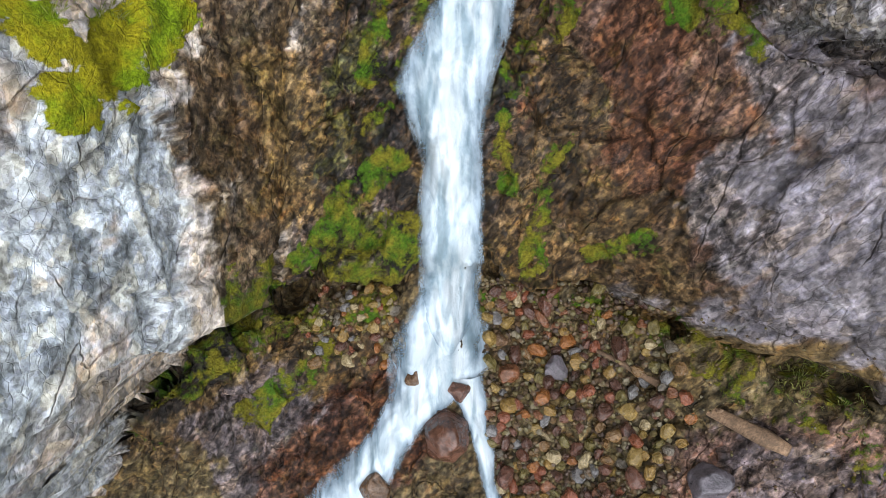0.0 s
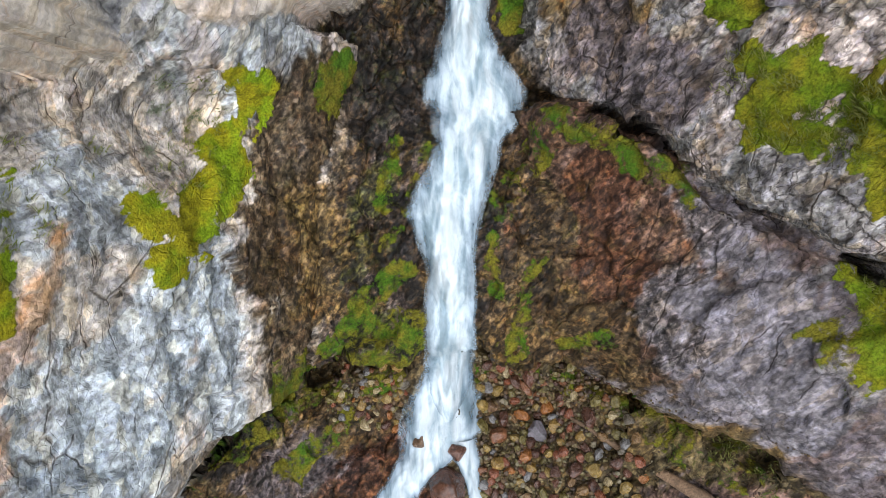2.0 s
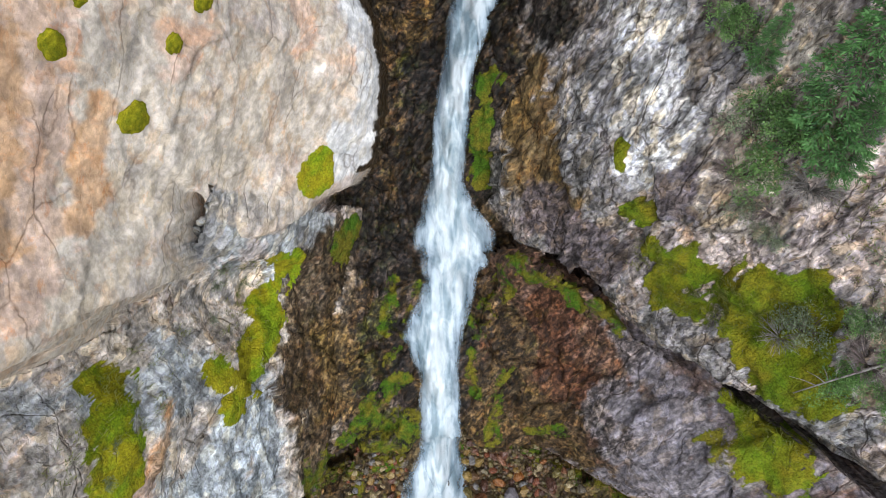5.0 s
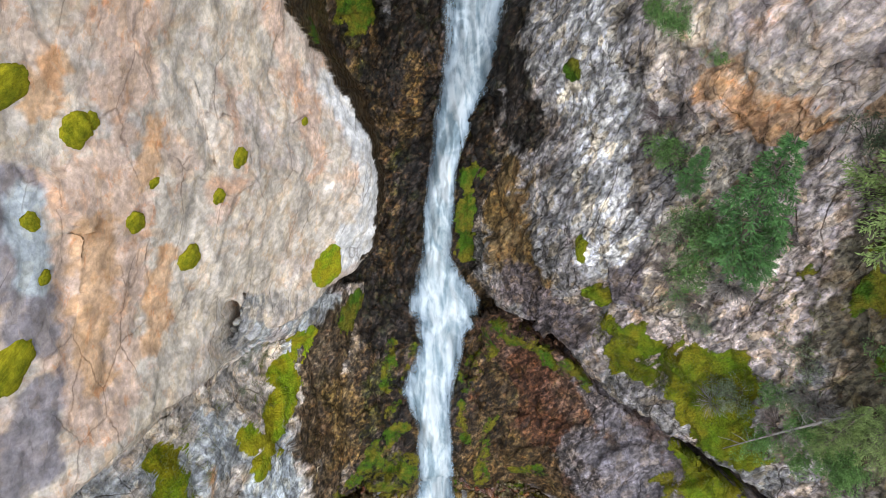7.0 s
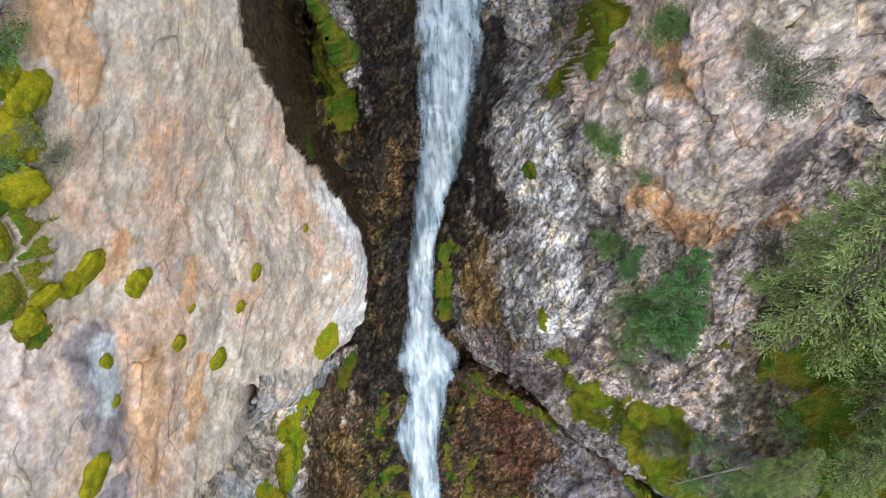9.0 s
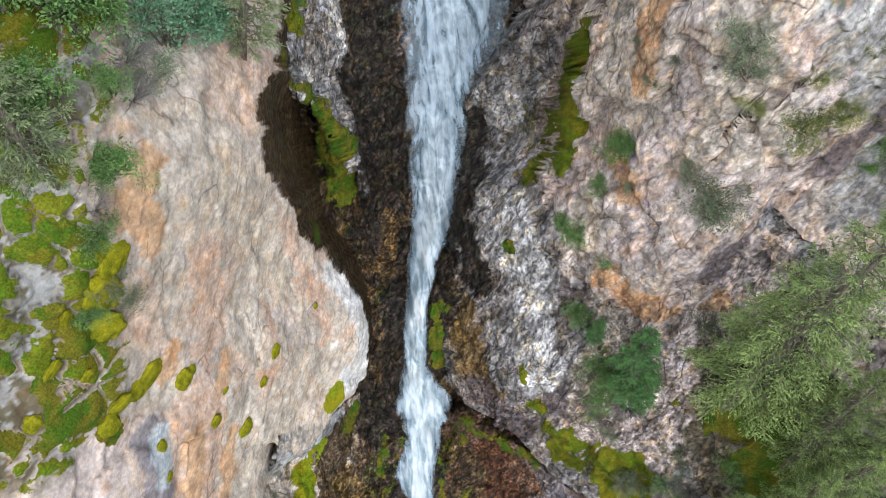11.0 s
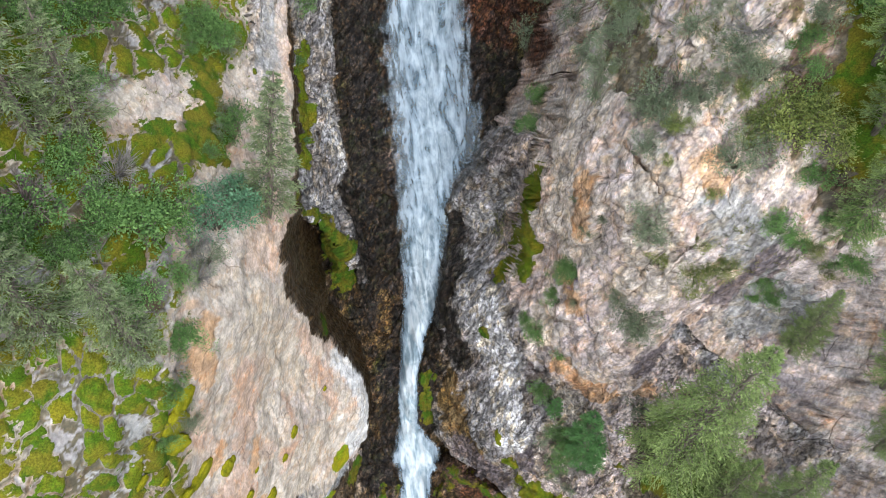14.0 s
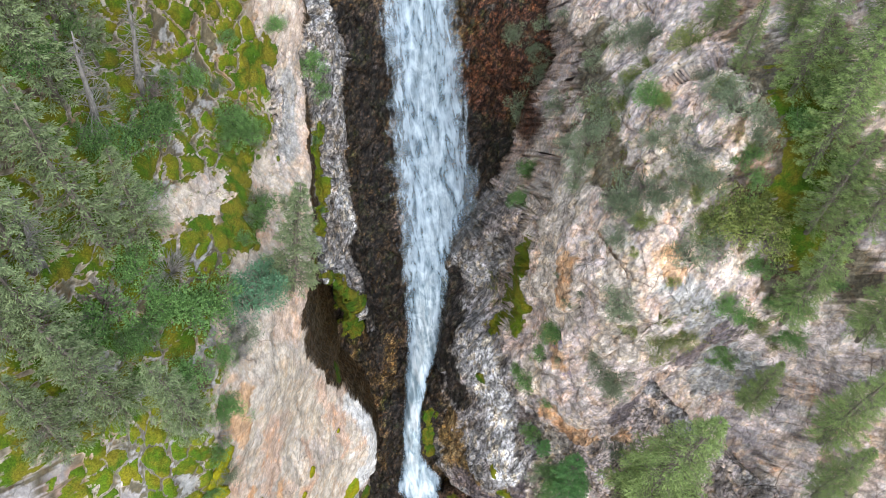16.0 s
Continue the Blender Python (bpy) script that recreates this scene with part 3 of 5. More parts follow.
HEAD_PATCHES = (
    ("tan", 12.4, 40.5, 12.8, 36, 1.1), ("ash", 15.2, 39.2, 17, 37, 1.0), ("orange", 14.4, 41.5, 14.7, 40.4, 0.4), ("pink", 14.5, 29.3, 17, 28, 1.4), ("orange", 10.0, 35.2, 10.4, 33.6, 0.5), ("mauve", 16.8, 34.5, 18, 36.5, 0.9),
    ("orange", 10.2, 29.3, 12.8, 27.5, 0.71), ("orange", 13.7, 28.7, 13.8, 28.7, 0.55), ("cream", 9.0, 31.0, 9.2, 32.8, 0.84), ("mauve", 13.7, 30.5, 14.3, 31.0, 0.88),
    ("grey", 15.2, 32.5, 15.4, 32.6, 0.75), ("tan", 11.3, 44.1, 10.4, 37.3, 1.3), ("orange", 10.6, 41.0, 10.6, 38.3, 0.5), ("cream", 15.5, 47.0, 15.2, 44.7, 0.83),
    ("soil", 18.8, 45.9, 18.9, 45.0, 0.9), ("ash", 18.9, 33.6, 19.7, 34.2, 1.6), ("pink", 20.2, 36.6, 20.4, 36.0, 1.53), ("humus", 20.5, 50, 20.5, 41, 2.0), ("humus", 15, 24, 17, 17, 2.2))
PATCHES = FOOT_PATCHES + FALL_SIDES + LEFT_PATCHES + EDGE_PATCHES + HIGH_PATCHES + RIGHT_PATCHES + HEAD_PATCHES
# yellow-green moss, coloured as if sunlit: from, to, half width
LUSH_LEFT = (
    (-5.5, 19.1, -6.5, 16.6, 0.75), (-6.5, 16.6, -7.4, 14.6, 0.85), (-7.5, 15.5, -7.7, 16.1, 0.48), (-9.3, 17.1, -8.85, 14.6, 0.95),
    (-3.9, 23.2, -4.2, 22.3, 0.48), (-3.2, 46.4, -3.3, 42.7, 0.6), (-2.8, 49.5, -3.4, 43.2, 0.45), 
    (-8.8, 33.6, -8.8, 33.3, 0.45))
LUSH_REST = (
    
    (7.8, 19.8, 8.5, 19.0, 0.34), (6.6, 23.4, 6.6, 22.7, 0.28), (7.0, 21.1, 7.2, 21.0, 0.42), (8.5, 18.0, 9.2, 17.7, 0.58), (9.9, 18.7, 11.1, 17.7, 1.0),
    (9.9, 18.4, 11.2, 16.0, 1.0), (11.2, 14.0, 11.8, 12.2, 0.9), (8.6, 36.6, 8.0, 34.3, 0.8), (8.5, 19.0, 11.6, 18.5, 0.8), (10.8, 16.2, 11.3, 16.7, 0.9), (9.3, 40.3, 8.6, 35.8, 0.95))
# darker green moss near the spray, the shade put into its colour
DIM_LOW = (
    (8.2, 7.6, 10.8, 5.6, 0.6), (5.6, 8.2, 7.6, 7.6, 0.5),    (-5.2, 9.6, -1.2, 10.6, 1.0), (-3.0, 11.4, -1.2, 13.0, 0.5), (-9.0, 5.0, -6.0, 7.7, 0.75), (-6.2, 7.8, -4.2, 8.2, 0.6), (-5.6, 5.2, -3.8, 6.8, 0.5), (2.4, 10.4, 3.0, 13.4, 0.6), (2.0, 15.0, 3.4, 17.4, 0.6), (4.0, 10.2, 5.4, 10.8, 0.4), (1.6, 8.2, 5.0, 8.2, 0.5),
    (-3.4, 19.4, -3.3, 18.9, 0.8), (-1.7, 17.4, -1.9, 15.4, 0.42), (-4.2, 10.1, -2.3, 10.5, 0.74), (-5.0, 10.1, -4.8, 10.1, 0.53), (-1.3, 11.3, -1.3, 11.0, 0.53), (4.0, 18.2, 7.4, 16.4, 0.6),
    (10.3, 12.7, 10.4, 12.5, 0.62), (12.0, 11.3, 12.1, 11.2, 0.94), (1.7, 14.4, 1.8, 12.3, 0.42), (-4.5, 10.0, -3.6, 11.0, 0.3), (-1.6, 14.5, -2.1, 14.0, 0.23),
    (-0.8, 17.0, -1.3, 15.1, 0.26), (-7.1, 7.7, -6.1, 7.5, 0.44), (-7.6, 6.8, -7.2, 6.9, 0.74), (-8.0, 6.6, -8.2, 6.5, 0.64), (-4.0, 8.0, -1.8, 8.4, 0.45))
DIM_REST = (
    (9.1, 7.8, 10.1, 7.1, 0.46), (10.3, 6.4, 10.5, 6.2, 0.58), (6.7, 8.6, 7.8, 8.1, 0.31), (1.7, 13.7, 1.7, 12.7, 0.25), (2.8, 9.7, 3.7, 9.2, 0.21), (-3.0, 36.4, -2.2, 34.0, 1.1),
    (-3.8, 32.3, -3.8, 32.1, 0.47), (6.4, 30.4, 6.5, 30.2, 0.38), (7.2, 21.2, 7.3, 21.1, 0.4), (-8.5, 45.4, -8.4, 45.2, 0.72), (-10.5, 31.1, -10.7, 29.4, 0.4),
    (-9.9, 28.6, -9.9, 28.3, 0.35), (-2.9, 38.6, -1.9, 36.6, 0.7), (-3.8, 40.8, -3.2, 39.4, 0.5), (2.5, 26.1, 2.4, 21.7, 0.52), (15, 23, 17, 17, 1.6), (20.5, 49, 20.5, 42, 1.2), (-7, 44, -5.5, 54, 1.0))


# the bank where moss grows in cushions
MOSSY_SLOPE = ((-20, 60), (-5.2, 60), (-5.0, 50), (-6.6, 47.5), (-8.4, 47.8), (-9.9, 47.0), (-9.6, 45.4), (-7.6, 44.6), (-7.4, 42), (-8.0, 40.4), (-7.6, 38.6), (-8.1, 35.4), (-8.9, 32), (-9.8, 29.6), (-11.4, 28.6), (-20, 29))


def strip_distance(u, v, w, a, b, c, d, r):
    """Distance over the rock to the strip's middle line, in half widths."""
    e, f = c - a, d - b
    t = np.clip(((u - a) * e + (v - b) * f) / (e * e + f * f + 1e-6), 0, 1)
    (from_w, to_w), _, _ = heights(np.array([a, c]), np.array([b, d]))
    off = np.clip(w - from_w - t * (to_w - from_w), -2.5, 2.5)
    return np.sqrt((u - a - t * e) ** 2 + (v - b - t * f) ** 2 + 0.5 * off ** 2) / r


def same_rock(which, a, b, c, d):
    """Where the rock is one that the strip's own line runs over."""
    t = np.linspace(0.1, 0.9, 5)
    return np.isin(which, heights(a + t * (c - a), b + t * (d - b))[1])


def spread(lo, hi, fine_lo, fine_hi, fine, wide):
    return np.concatenate([np.arange(lo, fine_lo, wide), np.arange(fine_lo, fine_hi, fine), np.arange(fine_hi, hi + wide, wide)])


def build_cliff(fine_u=0.06, fine_v=0.085):
    us, vs = spread(-34, 40, -13, 19, fine_u, 0.3), spread(-8, 70, 2, 61, fine_v, 0.4)
    u, v = [g.ravel() for g in np.meshgrid(us, vs)]
    nu, nv = len(us), len(vs)
    flat = np.stack([u, v, np.zeros_like(u)], 1)
    ragged = 0.35 * fractal(flat * 0.7, 4, 3) + 0.12 * fractal(flat * 2.6, 3, 9)
    uw, vw = u + 0.2 * fractal(flat * 0.35, 3, 21), v + 0.3 * fractal(flat * 0.35, 3, 27)
    w, which, stack = heights(uw, vw, ragged)
    p = np.stack(place(u, v, w), 1)
    g = p.reshape(nv, nu, 3)

    def normals(q):
        n = np.cross(np.gradient(q, axis=1), np.gradient(q, axis=0))
        n /= np.linalg.norm(n, axis=2, keepdims=True) + 1e-9
        return n

    n = normals(g).reshape(-1, 3)
    big_by, mid_by, small_by, chip_by = (np.array(k)[which] for k in (MASS_BIG, MASS_MID, MASS_SMALL, MASS_CHIP))
    lean = p @ np.array([[0.9, 0.1, 0.3], [0.0, 0.8, 0.5], [-0.35, -0.4, 0.75]])
    big, gap, _ = facets(lean * np.array([0.42, 0.42, 0.3]) + 0.25 * fractal(p * 0.6, 3, 40)[:, None], 50)
    mid, gap_mid, luck_mid = facets(lean * np.array([1.25, 1.25, 0.8]) + 0.3 * fractal(p * 1.4, 3, 44)[:, None], 60)
    small, gap_small, luck = facets(lean * np.array([3.4, 3.4, 2.2]) + 0.3 * fractal(p * 3.5, 2, 47)[:, None], 66)
    lift = big_by * (big - 0.2 * np.clip(1 - gap / 0.08, 0, 1)) + mid_by * (mid - 0.18 * np.clip(1 - gap_mid / 0.1, 0, 1)) + small_by * (small - 0.4 * np.clip(1 - gap_small / 0.12, 0, 1))
    lift += 0.22 * fractal(p * 0.35, 3, 70) + (0.03 + 0.15 * mid_by) * fractal(p * 1.9, 5, 75, 0.6)
    p = p + n * lift[:, None]
    # mineral colour, painted shade of cave and undercut, moss and wetness
    # the left wall's wet gorge flank, its dark brown also painting the cave's shade
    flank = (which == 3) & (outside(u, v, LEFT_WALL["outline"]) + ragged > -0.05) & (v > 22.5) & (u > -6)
    share = np.exp(np.clip((stack - stack.max(0)) / 0.45 + 2.0 * fractal(p * 0.9, 5, 140, 0.65) * (stack < stack.max(0)), -30, 3))
    share /= share.sum(0)
    tint = share.T @ np.array([ROCK[k] for k in MASS_ROCK])
    # fields of streaks, laid along the rock's grain, for everything that has a ragged edge
    bed = np.stack([u * 0.94 - v * 0.34, u * 0.34 + v * 0.94, p[:, 1]], 1) * np.array([1.0, 0.45, 0.6])
    fields = [fractal(bed * scale + 31 * k, octaves, 300 + 20 * k, 0.66) for k, (scale, octaves) in enumerate(((0.35, 7), (0.8, 6), (1.7, 5), (0.55, 7), (3.2, 4)))]
    for k, changes in enumerate(VARIETY):
        for rock, field, start, amount in changes:
            f = (amount * np.clip((fields[field] - start) / (0.2 if MASS_NAMES[k] == "cliff_left" else 0.07), 0, 1) * share[k])[:, None]
            tint = tint * (1 - f) + np.array(ROCK[rock]) * f
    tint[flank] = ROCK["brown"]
    soaked = np.zeros(len(u))
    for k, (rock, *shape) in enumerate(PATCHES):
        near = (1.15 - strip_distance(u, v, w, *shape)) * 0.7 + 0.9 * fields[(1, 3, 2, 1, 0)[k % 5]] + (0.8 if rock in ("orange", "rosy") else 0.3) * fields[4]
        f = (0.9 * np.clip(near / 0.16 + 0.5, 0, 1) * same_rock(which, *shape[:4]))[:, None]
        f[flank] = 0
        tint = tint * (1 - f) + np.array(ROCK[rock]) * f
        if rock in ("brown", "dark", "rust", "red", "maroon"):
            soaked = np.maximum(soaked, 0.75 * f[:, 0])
    # single chips lighter and darker, and the dark gaps between them
    shade_of = 1 + chip_by * (1.1 * (luck - 0.5) + 0.7 * (luck_mid - 0.5))
    shade_of *= 1 - chip_by * 0.9 * np.clip(1 - gap_small / 0.16, 0, 1) * np.clip(0.5 + 2.5 * fields[2], 0, 1)
    shade_of *= 1 - np.minimum(0.55, chip_by) * np.clip(1 - gap_mid / 0.07, 0, 1) * np.clip(0.35 + 2.5 * fields[1], 0, 1)
    tint = tint * np.clip(shade_of, 0.25, 1.8)[:, None]
    moss, lush = np.zeros(len(u)), np.zeros(len(u))
    fleecy = fractal(p * 1.1, 5, 210, 0.7)
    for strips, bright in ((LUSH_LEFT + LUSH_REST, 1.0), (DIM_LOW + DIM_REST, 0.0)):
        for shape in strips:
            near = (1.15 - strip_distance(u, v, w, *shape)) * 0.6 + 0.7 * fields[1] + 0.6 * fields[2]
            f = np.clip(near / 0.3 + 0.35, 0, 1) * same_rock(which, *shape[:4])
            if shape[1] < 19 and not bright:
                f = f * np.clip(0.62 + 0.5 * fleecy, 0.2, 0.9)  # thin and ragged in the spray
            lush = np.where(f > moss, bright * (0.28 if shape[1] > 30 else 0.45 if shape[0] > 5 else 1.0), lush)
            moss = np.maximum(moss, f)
    puff, seam, luck_puff = facets(np.stack([u * 0.95 + 0.3 * v, v * 0.62 - 0.25 * u, 0 * u], 1) * 1.35 + 0.6 * fractal(p * 0.8, 5, 230, 0.6)[:, None], 240)
    slope = np.clip(-outside(u, v, MOSSY_SLOPE) / 0.9 + 0.6 + 1.2 * fields[0], 0, 1) * (which == 3)
    f = slope * np.clip((seam + 0.02 - 0.08 * luck_puff) / 0.12, 0, 1) * (luck_puff < 0.93)
    bare = (slope * (1 - f) * 0.95)[:, None]
    tint = tint * (1 - bare) + np.where((fields[2] + 0.5 * fields[4] + 0.3 * (luck_puff > 0.8) > 0.3)[:, None], np.where((fields[1] > 0)[:, None], np.array(ROCK["dun"]), np.array(ROCK["ash"])), np.array(ROCK["humus"])) * bare
    lush = np.where(f > moss, 0.35 * luck_puff, lush)
    moss = np.maximum(moss, f)
    p = p + n * (0.30 * f * np.clip(seam, 0, 0.5))[:, None]
    wet = share.T @ np.array(MASS_WET)
    wet = np.maximum(wet, soaked)
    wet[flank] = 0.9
    p = p + n * (moss * (0.06 + 0.05 * fractal(p * 4, 3, 99)))[:, None]
    quad = (np.arange(nv - 1)[:, None] * nu + np.arange(nu - 1)[None]).ravel()
    quad = np.stack([quad, quad + 1, quad + 1 + nu, quad + nu], 1)
    owner = which[quad[:, 0]]
    made = []
    for k, name in enumerate(MASS_NAMES):
        mine = quad[owner == k]
        keep, index = np.unique(mine, return_inverse=True)
        me = bpy.data.meshes.new(name)
        me.vertices.add(len(keep))
        me.vertices.foreach_set("co", p[keep].astype(np.float32).ravel())
        me.loops.add(mine.size)
        me.loops.foreach_set("vertex_index", index.ravel().astype(np.int32))
        me.polygons.add(len(mine))
        me.polygons.foreach_set("loop_start", np.arange(0, mine.size, 4, dtype=np.int32))
        me.polygons.foreach_set("use_smooth", np.ones(len(mine), bool))
        me.update(calc_edges=True)
        col = me.attributes.new("tint", "FLOAT_COLOR", "POINT")
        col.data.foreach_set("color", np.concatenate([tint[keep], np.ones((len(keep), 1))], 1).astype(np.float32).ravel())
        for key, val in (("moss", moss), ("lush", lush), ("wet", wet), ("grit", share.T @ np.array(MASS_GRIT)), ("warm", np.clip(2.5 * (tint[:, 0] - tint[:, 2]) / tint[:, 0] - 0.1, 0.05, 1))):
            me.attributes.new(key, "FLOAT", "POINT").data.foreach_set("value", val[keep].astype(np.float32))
        me.materials.append(CLIFF)
        made.append(tagged(new(name, me), kind="structure"))
    return made, p.reshape(nv, nu, 3), us, vs


CLIFFS, SURFACE, SURFACE_U, SURFACE_V = build_cliff()


def on_rock(u, v, lift=0.0):
    """The place on the finished rock at (across, up), and the surface's normal."""
    i = int(np.clip(np.searchsorted(SURFACE_U, u), 2, len(SURFACE_U) - 3))
    j = int(np.clip(np.searchsorted(SURFACE_V, v), 2, len(SURFACE_V) - 3))
    q = Vector(SURFACE[j, i])
    n = (Vector(SURFACE[j, i + 2]) - Vector(SURFACE[j, i - 2])).cross(Vector(SURFACE[j + 2, i]) - Vector(SURFACE[j - 2, i])).normalized()
    return q + n * lift, n

# ---- the waterfall ----
# up, edge on either side
FALL = ((7.0, -0.1, 0.4), (7.6, -0.45, 0.8), (8.2, -0.7, 1.1), (10.3, -0.6, 1.1), (12.8, -0.5, 1.0), (14.1, -0.8, 1.0), (15.1, -1.1, 1.1), (16.1, -0.7, 1.5), (17.4, 0.0, 1.9), (18.4, -0.1, 2.6), (19.3, -0.4, 2.7),
        (20.3, -0.2, 1.9), (21.7, 0.1, 1.4), (24.2, 0.4, 1.6), (26.5, 0.7, 1.9), (28.8, 1.1, 2.8), (31.2, 1.8, 4.1), (34.0, 1.9, 4.7), (36.9, 1.8, 5.4), (38.8, 1.8, 6.2),
        (41.8, 1.9, 8.2), (44.8, 1.9, 8.7), (48.2, 2.2, 8.4), (53.5, 2.3, 8.5), (57.8, 2.7, 8.0), (64.0, 3.0, 8.0))


# the stream below: across, up, half width
LEFT_STREAM = ((0.2, 9.6, 0.4), (0.15, 8.6, 0.85), (0.0, 7.4, 1.25), (-0.1, 6.4, 1.35), (-0.7, 5.6, 0.85), (-1.4, 4.8, 0.65), (-2.0, 4.1, 0.7), (-2.6, 3.3, 0.95), (-3.3, 2.2, 1.2), (-3.8, 0.8, 1.4))
RIGHT_STREAM = ((0.5, 6.2, 0.6), (0.95, 5.4, 0.36), (1.1, 4.7, 0.22), (1.3, 4.1, 0.26), (1.35, 3.4, 0.2), (1.7, 2.6, 0.3), (1.8, 1.8, 0.35))


def ribbon(name, rows, thick, rise, thin_at, seed, step=0.1):
    """A sheet of broken water over the rock; rows are up, across, half width."""
    f = np.array(rows)
    length = np.concatenate([[0], np.cumsum(np.hypot(np.diff(f[:, 0]), np.diff(f[:, 1])))])
    t = np.arange(0, length[-1], step)
    vs, mid, half = (np.interp(t, length, f[:, k]) for k in range(3))
    s = np.linspace(-1, 1, 45)
    flat = np.stack([t * 0.8, np.full_like(t, seed), np.zeros_like(t)], 1)
    left, right = 1.25 + 0.22 * fractal(flat, 4, seed), 1.25 + 0.22 * fractal(flat + 40, 4, seed)
    uu = mid[:, None] + half[:, None] * s[None] * np.where(s[None] < 0, left[:, None], right[:, None])
    vv = np.repeat(vs[:, None], len(s), 1)
    w = np.zeros_like(uu)
    for j in range(len(t)):
        for i in range(len(s)):
            q, _ = on_rock(uu[j, i], vv[j, i])
            w[j, i] = (q.z - q.y) * ROOT
    bed = np.maximum(mass_height(GORGE, uu, vv), mass_height(SCREE, uu, vv))
    crest = np.where((vv < 8.4) & (np.abs(s[None]) < 0.92), w + 0.14, -99)
    w = np.clip(w, bed - 0.5, bed + np.where(vv < 9, 1.3, 0.6))
    rock = w.copy()
    kernel = np.ones(9) / 9
    for _ in range(2):
        w = np.apply_along_axis(lambda r: np.convolve(np.pad(r, 4, "edge"), kernel, "valid"), 0, w)
        w = np.apply_along_axis(lambda r: np.convolve(np.pad(r, 4, "edge"), kernel, "valid"), 1, w)
    lump = fractal(np.stack([uu.ravel() * 1.8, vv.ravel() * 0.8, np.full(uu.size, seed)], 1), 4, seed + 5).reshape(uu.shape)
    w = w + rise + 0.35 * np.clip((vv - 29) / 4, 0, 1) + thick * (1 - s[None] ** 2) * (1 + 0.8 * lump)
    w = np.maximum(np.maximum(w, rock + 0.06), crest)
    n = len(s)
    quad = (np.arange(len(t) - 1)[:, None] * n + np.arange(n - 1)[None]).ravel()
    quads = np.stack([quad, quad + 1, quad + 1 + n, quad + n], 1)
    me = bpy.data.meshes.new(name)
    me.from_pydata(np.stack(place(uu.ravel(), vv.ravel(), w.ravel()), 1).tolist(), [], quads.tolist())
    me.polygons.foreach_set("use_smooth", np.ones(len(quads), bool))
    uvs = me.uv_layers.new(name="UVMap")
    loop = np.zeros(len(me.loops), np.int32)
    me.loops.foreach_get("vertex_index", loop)
    uvs.data.foreach_set("uv", np.stack([uu.ravel()[loop], vv.ravel()[loop]], 1).astype(np.float32).ravel())
    thin = np.repeat((np.abs(s) ** 2.4 * 0.6)[None], len(t), 0) + thin_at(vv)
    me.attributes.new("thin", "FLOAT", "POINT").data.foreach_set("value", thin.astype(np.float32).ravel())
    return new(name, me)


def build_fall():
    rows = [(v, 0.5 * (a + b), 0.5 * (b - a)) for v, a, b in FALL]
    fall = ribbon("waterfall", rows, 0.5, 0.14, lambda v: 0.25 * np.clip((v - 29) / 10, 0, 1), 1)
    fall.data.materials.append(WATER)
    tagged(fall, "white foaming waterfall dropping down a dark wet rock gorge", "waterfall", kind="stuff")
    for name, rows, rise in (("stream", LEFT_STREAM, 0.16), ("stream", RIGHT_STREAM, 0.12)):
        flow = ribbon(name, [(v, u, r) for u, v, r in rows], 0.3, rise, lambda v: np.clip((4.6 - v) / 9, 0, 0.4), 3, 0.06)
        flow.data.materials.append(WATER)
        tagged(flow, "white broken water running off between boulders", "stream", kind="stuff")


build_fall()

# ---- loose things on the scree ----
def part(name, me, mat, parent=None, label=""):
    """Links a mesh (or a bmesh) as one object under a thing or a part."""
    if isinstance(me, bmesh.types.BMesh):
        bm, me = me, bpy.data.meshes.new(name)
        bm.to_mesh(me)
        bm.free()
    if mat and not me.materials:
        me.materials.append(mat)
    ob = new(name, me)
    if parent:
        ob.parent = parent
    return tagged(ob, label)


def shade(me, smooth=True):
    me.polygons.foreach_set("use_smooth", np.full(len(me.polygons), smooth))
    return me


def mesh_of(name, verts, faces, mat, smooth=True):
    me = bpy.data.meshes.new(name)
    me.from_pydata(verts, [], faces)
    me.materials.append(mat)
    return shade(me, smooth)


def stone_material(name, colours, rough):
    m, nt, bsdf = material(name)
    at = object_coord(nt)
    rnd = node(nt, "ObjectInfo").outputs["Random"]
    ramp = nt.nodes.new("ShaderNodeValToRGB")
    ramp.color_ramp.interpolation = "CONSTANT"
    while len(ramp.color_ramp.elements) < len(colours):
        ramp.color_ramp.elements.new(0.5)
    for k, c in enumerate(colours):
        ramp.color_ramp.elements[k].position = k / len(colours)
        ramp.color_ramp.elements[k].color = (*c, 1)
    nt.links.new(rnd, ramp.inputs[0])
    n1, n2 = noise_node(nt, at, 2.2, 6, 0.65, 0.5), noise_node(nt, at, 14.0, 5, 0.7)
    col = blend(nt, 1.0, ramp.outputs[0], span(nt, n1, 0.36, 0.64, 0.55, 1.4), "MULTIPLY")
    col = blend(nt, 1.0, col, span(nt, n2, 0.36, 0.64, 0.6, 1.4), "MULTIPLY")
    nt.links.new(col, bsdf.inputs["Base Color"])
    nt.links.new(span(nt, n1, 0.35, 0.65, rough - 0.18, rough + 0.18), bsdf.inputs["Roughness"])
    relief(nt, bsdf, calc(nt, "ADD", n1, calc(nt, "MULTIPLY", n2, 0.4)), 0.8, 0.08)
    return m


STONE = stone_material("river_stone", ((0.13, 0.07, 0.025), (0.15, 0.045, 0.02), (0.10, 0.08, 0.058), (0.25, 0.19, 0.10), (0.20, 0.075, 0.02), (0.09, 0.035, 0.02), (0.13, 0.12, 0.115), (0.06, 0.025, 0.015), (0.18, 0.105, 0.025), (0.14, 0.055, 0.024), (0.11, 0.085, 0.025), (0.18, 0.115, 0.03)), 0.3)
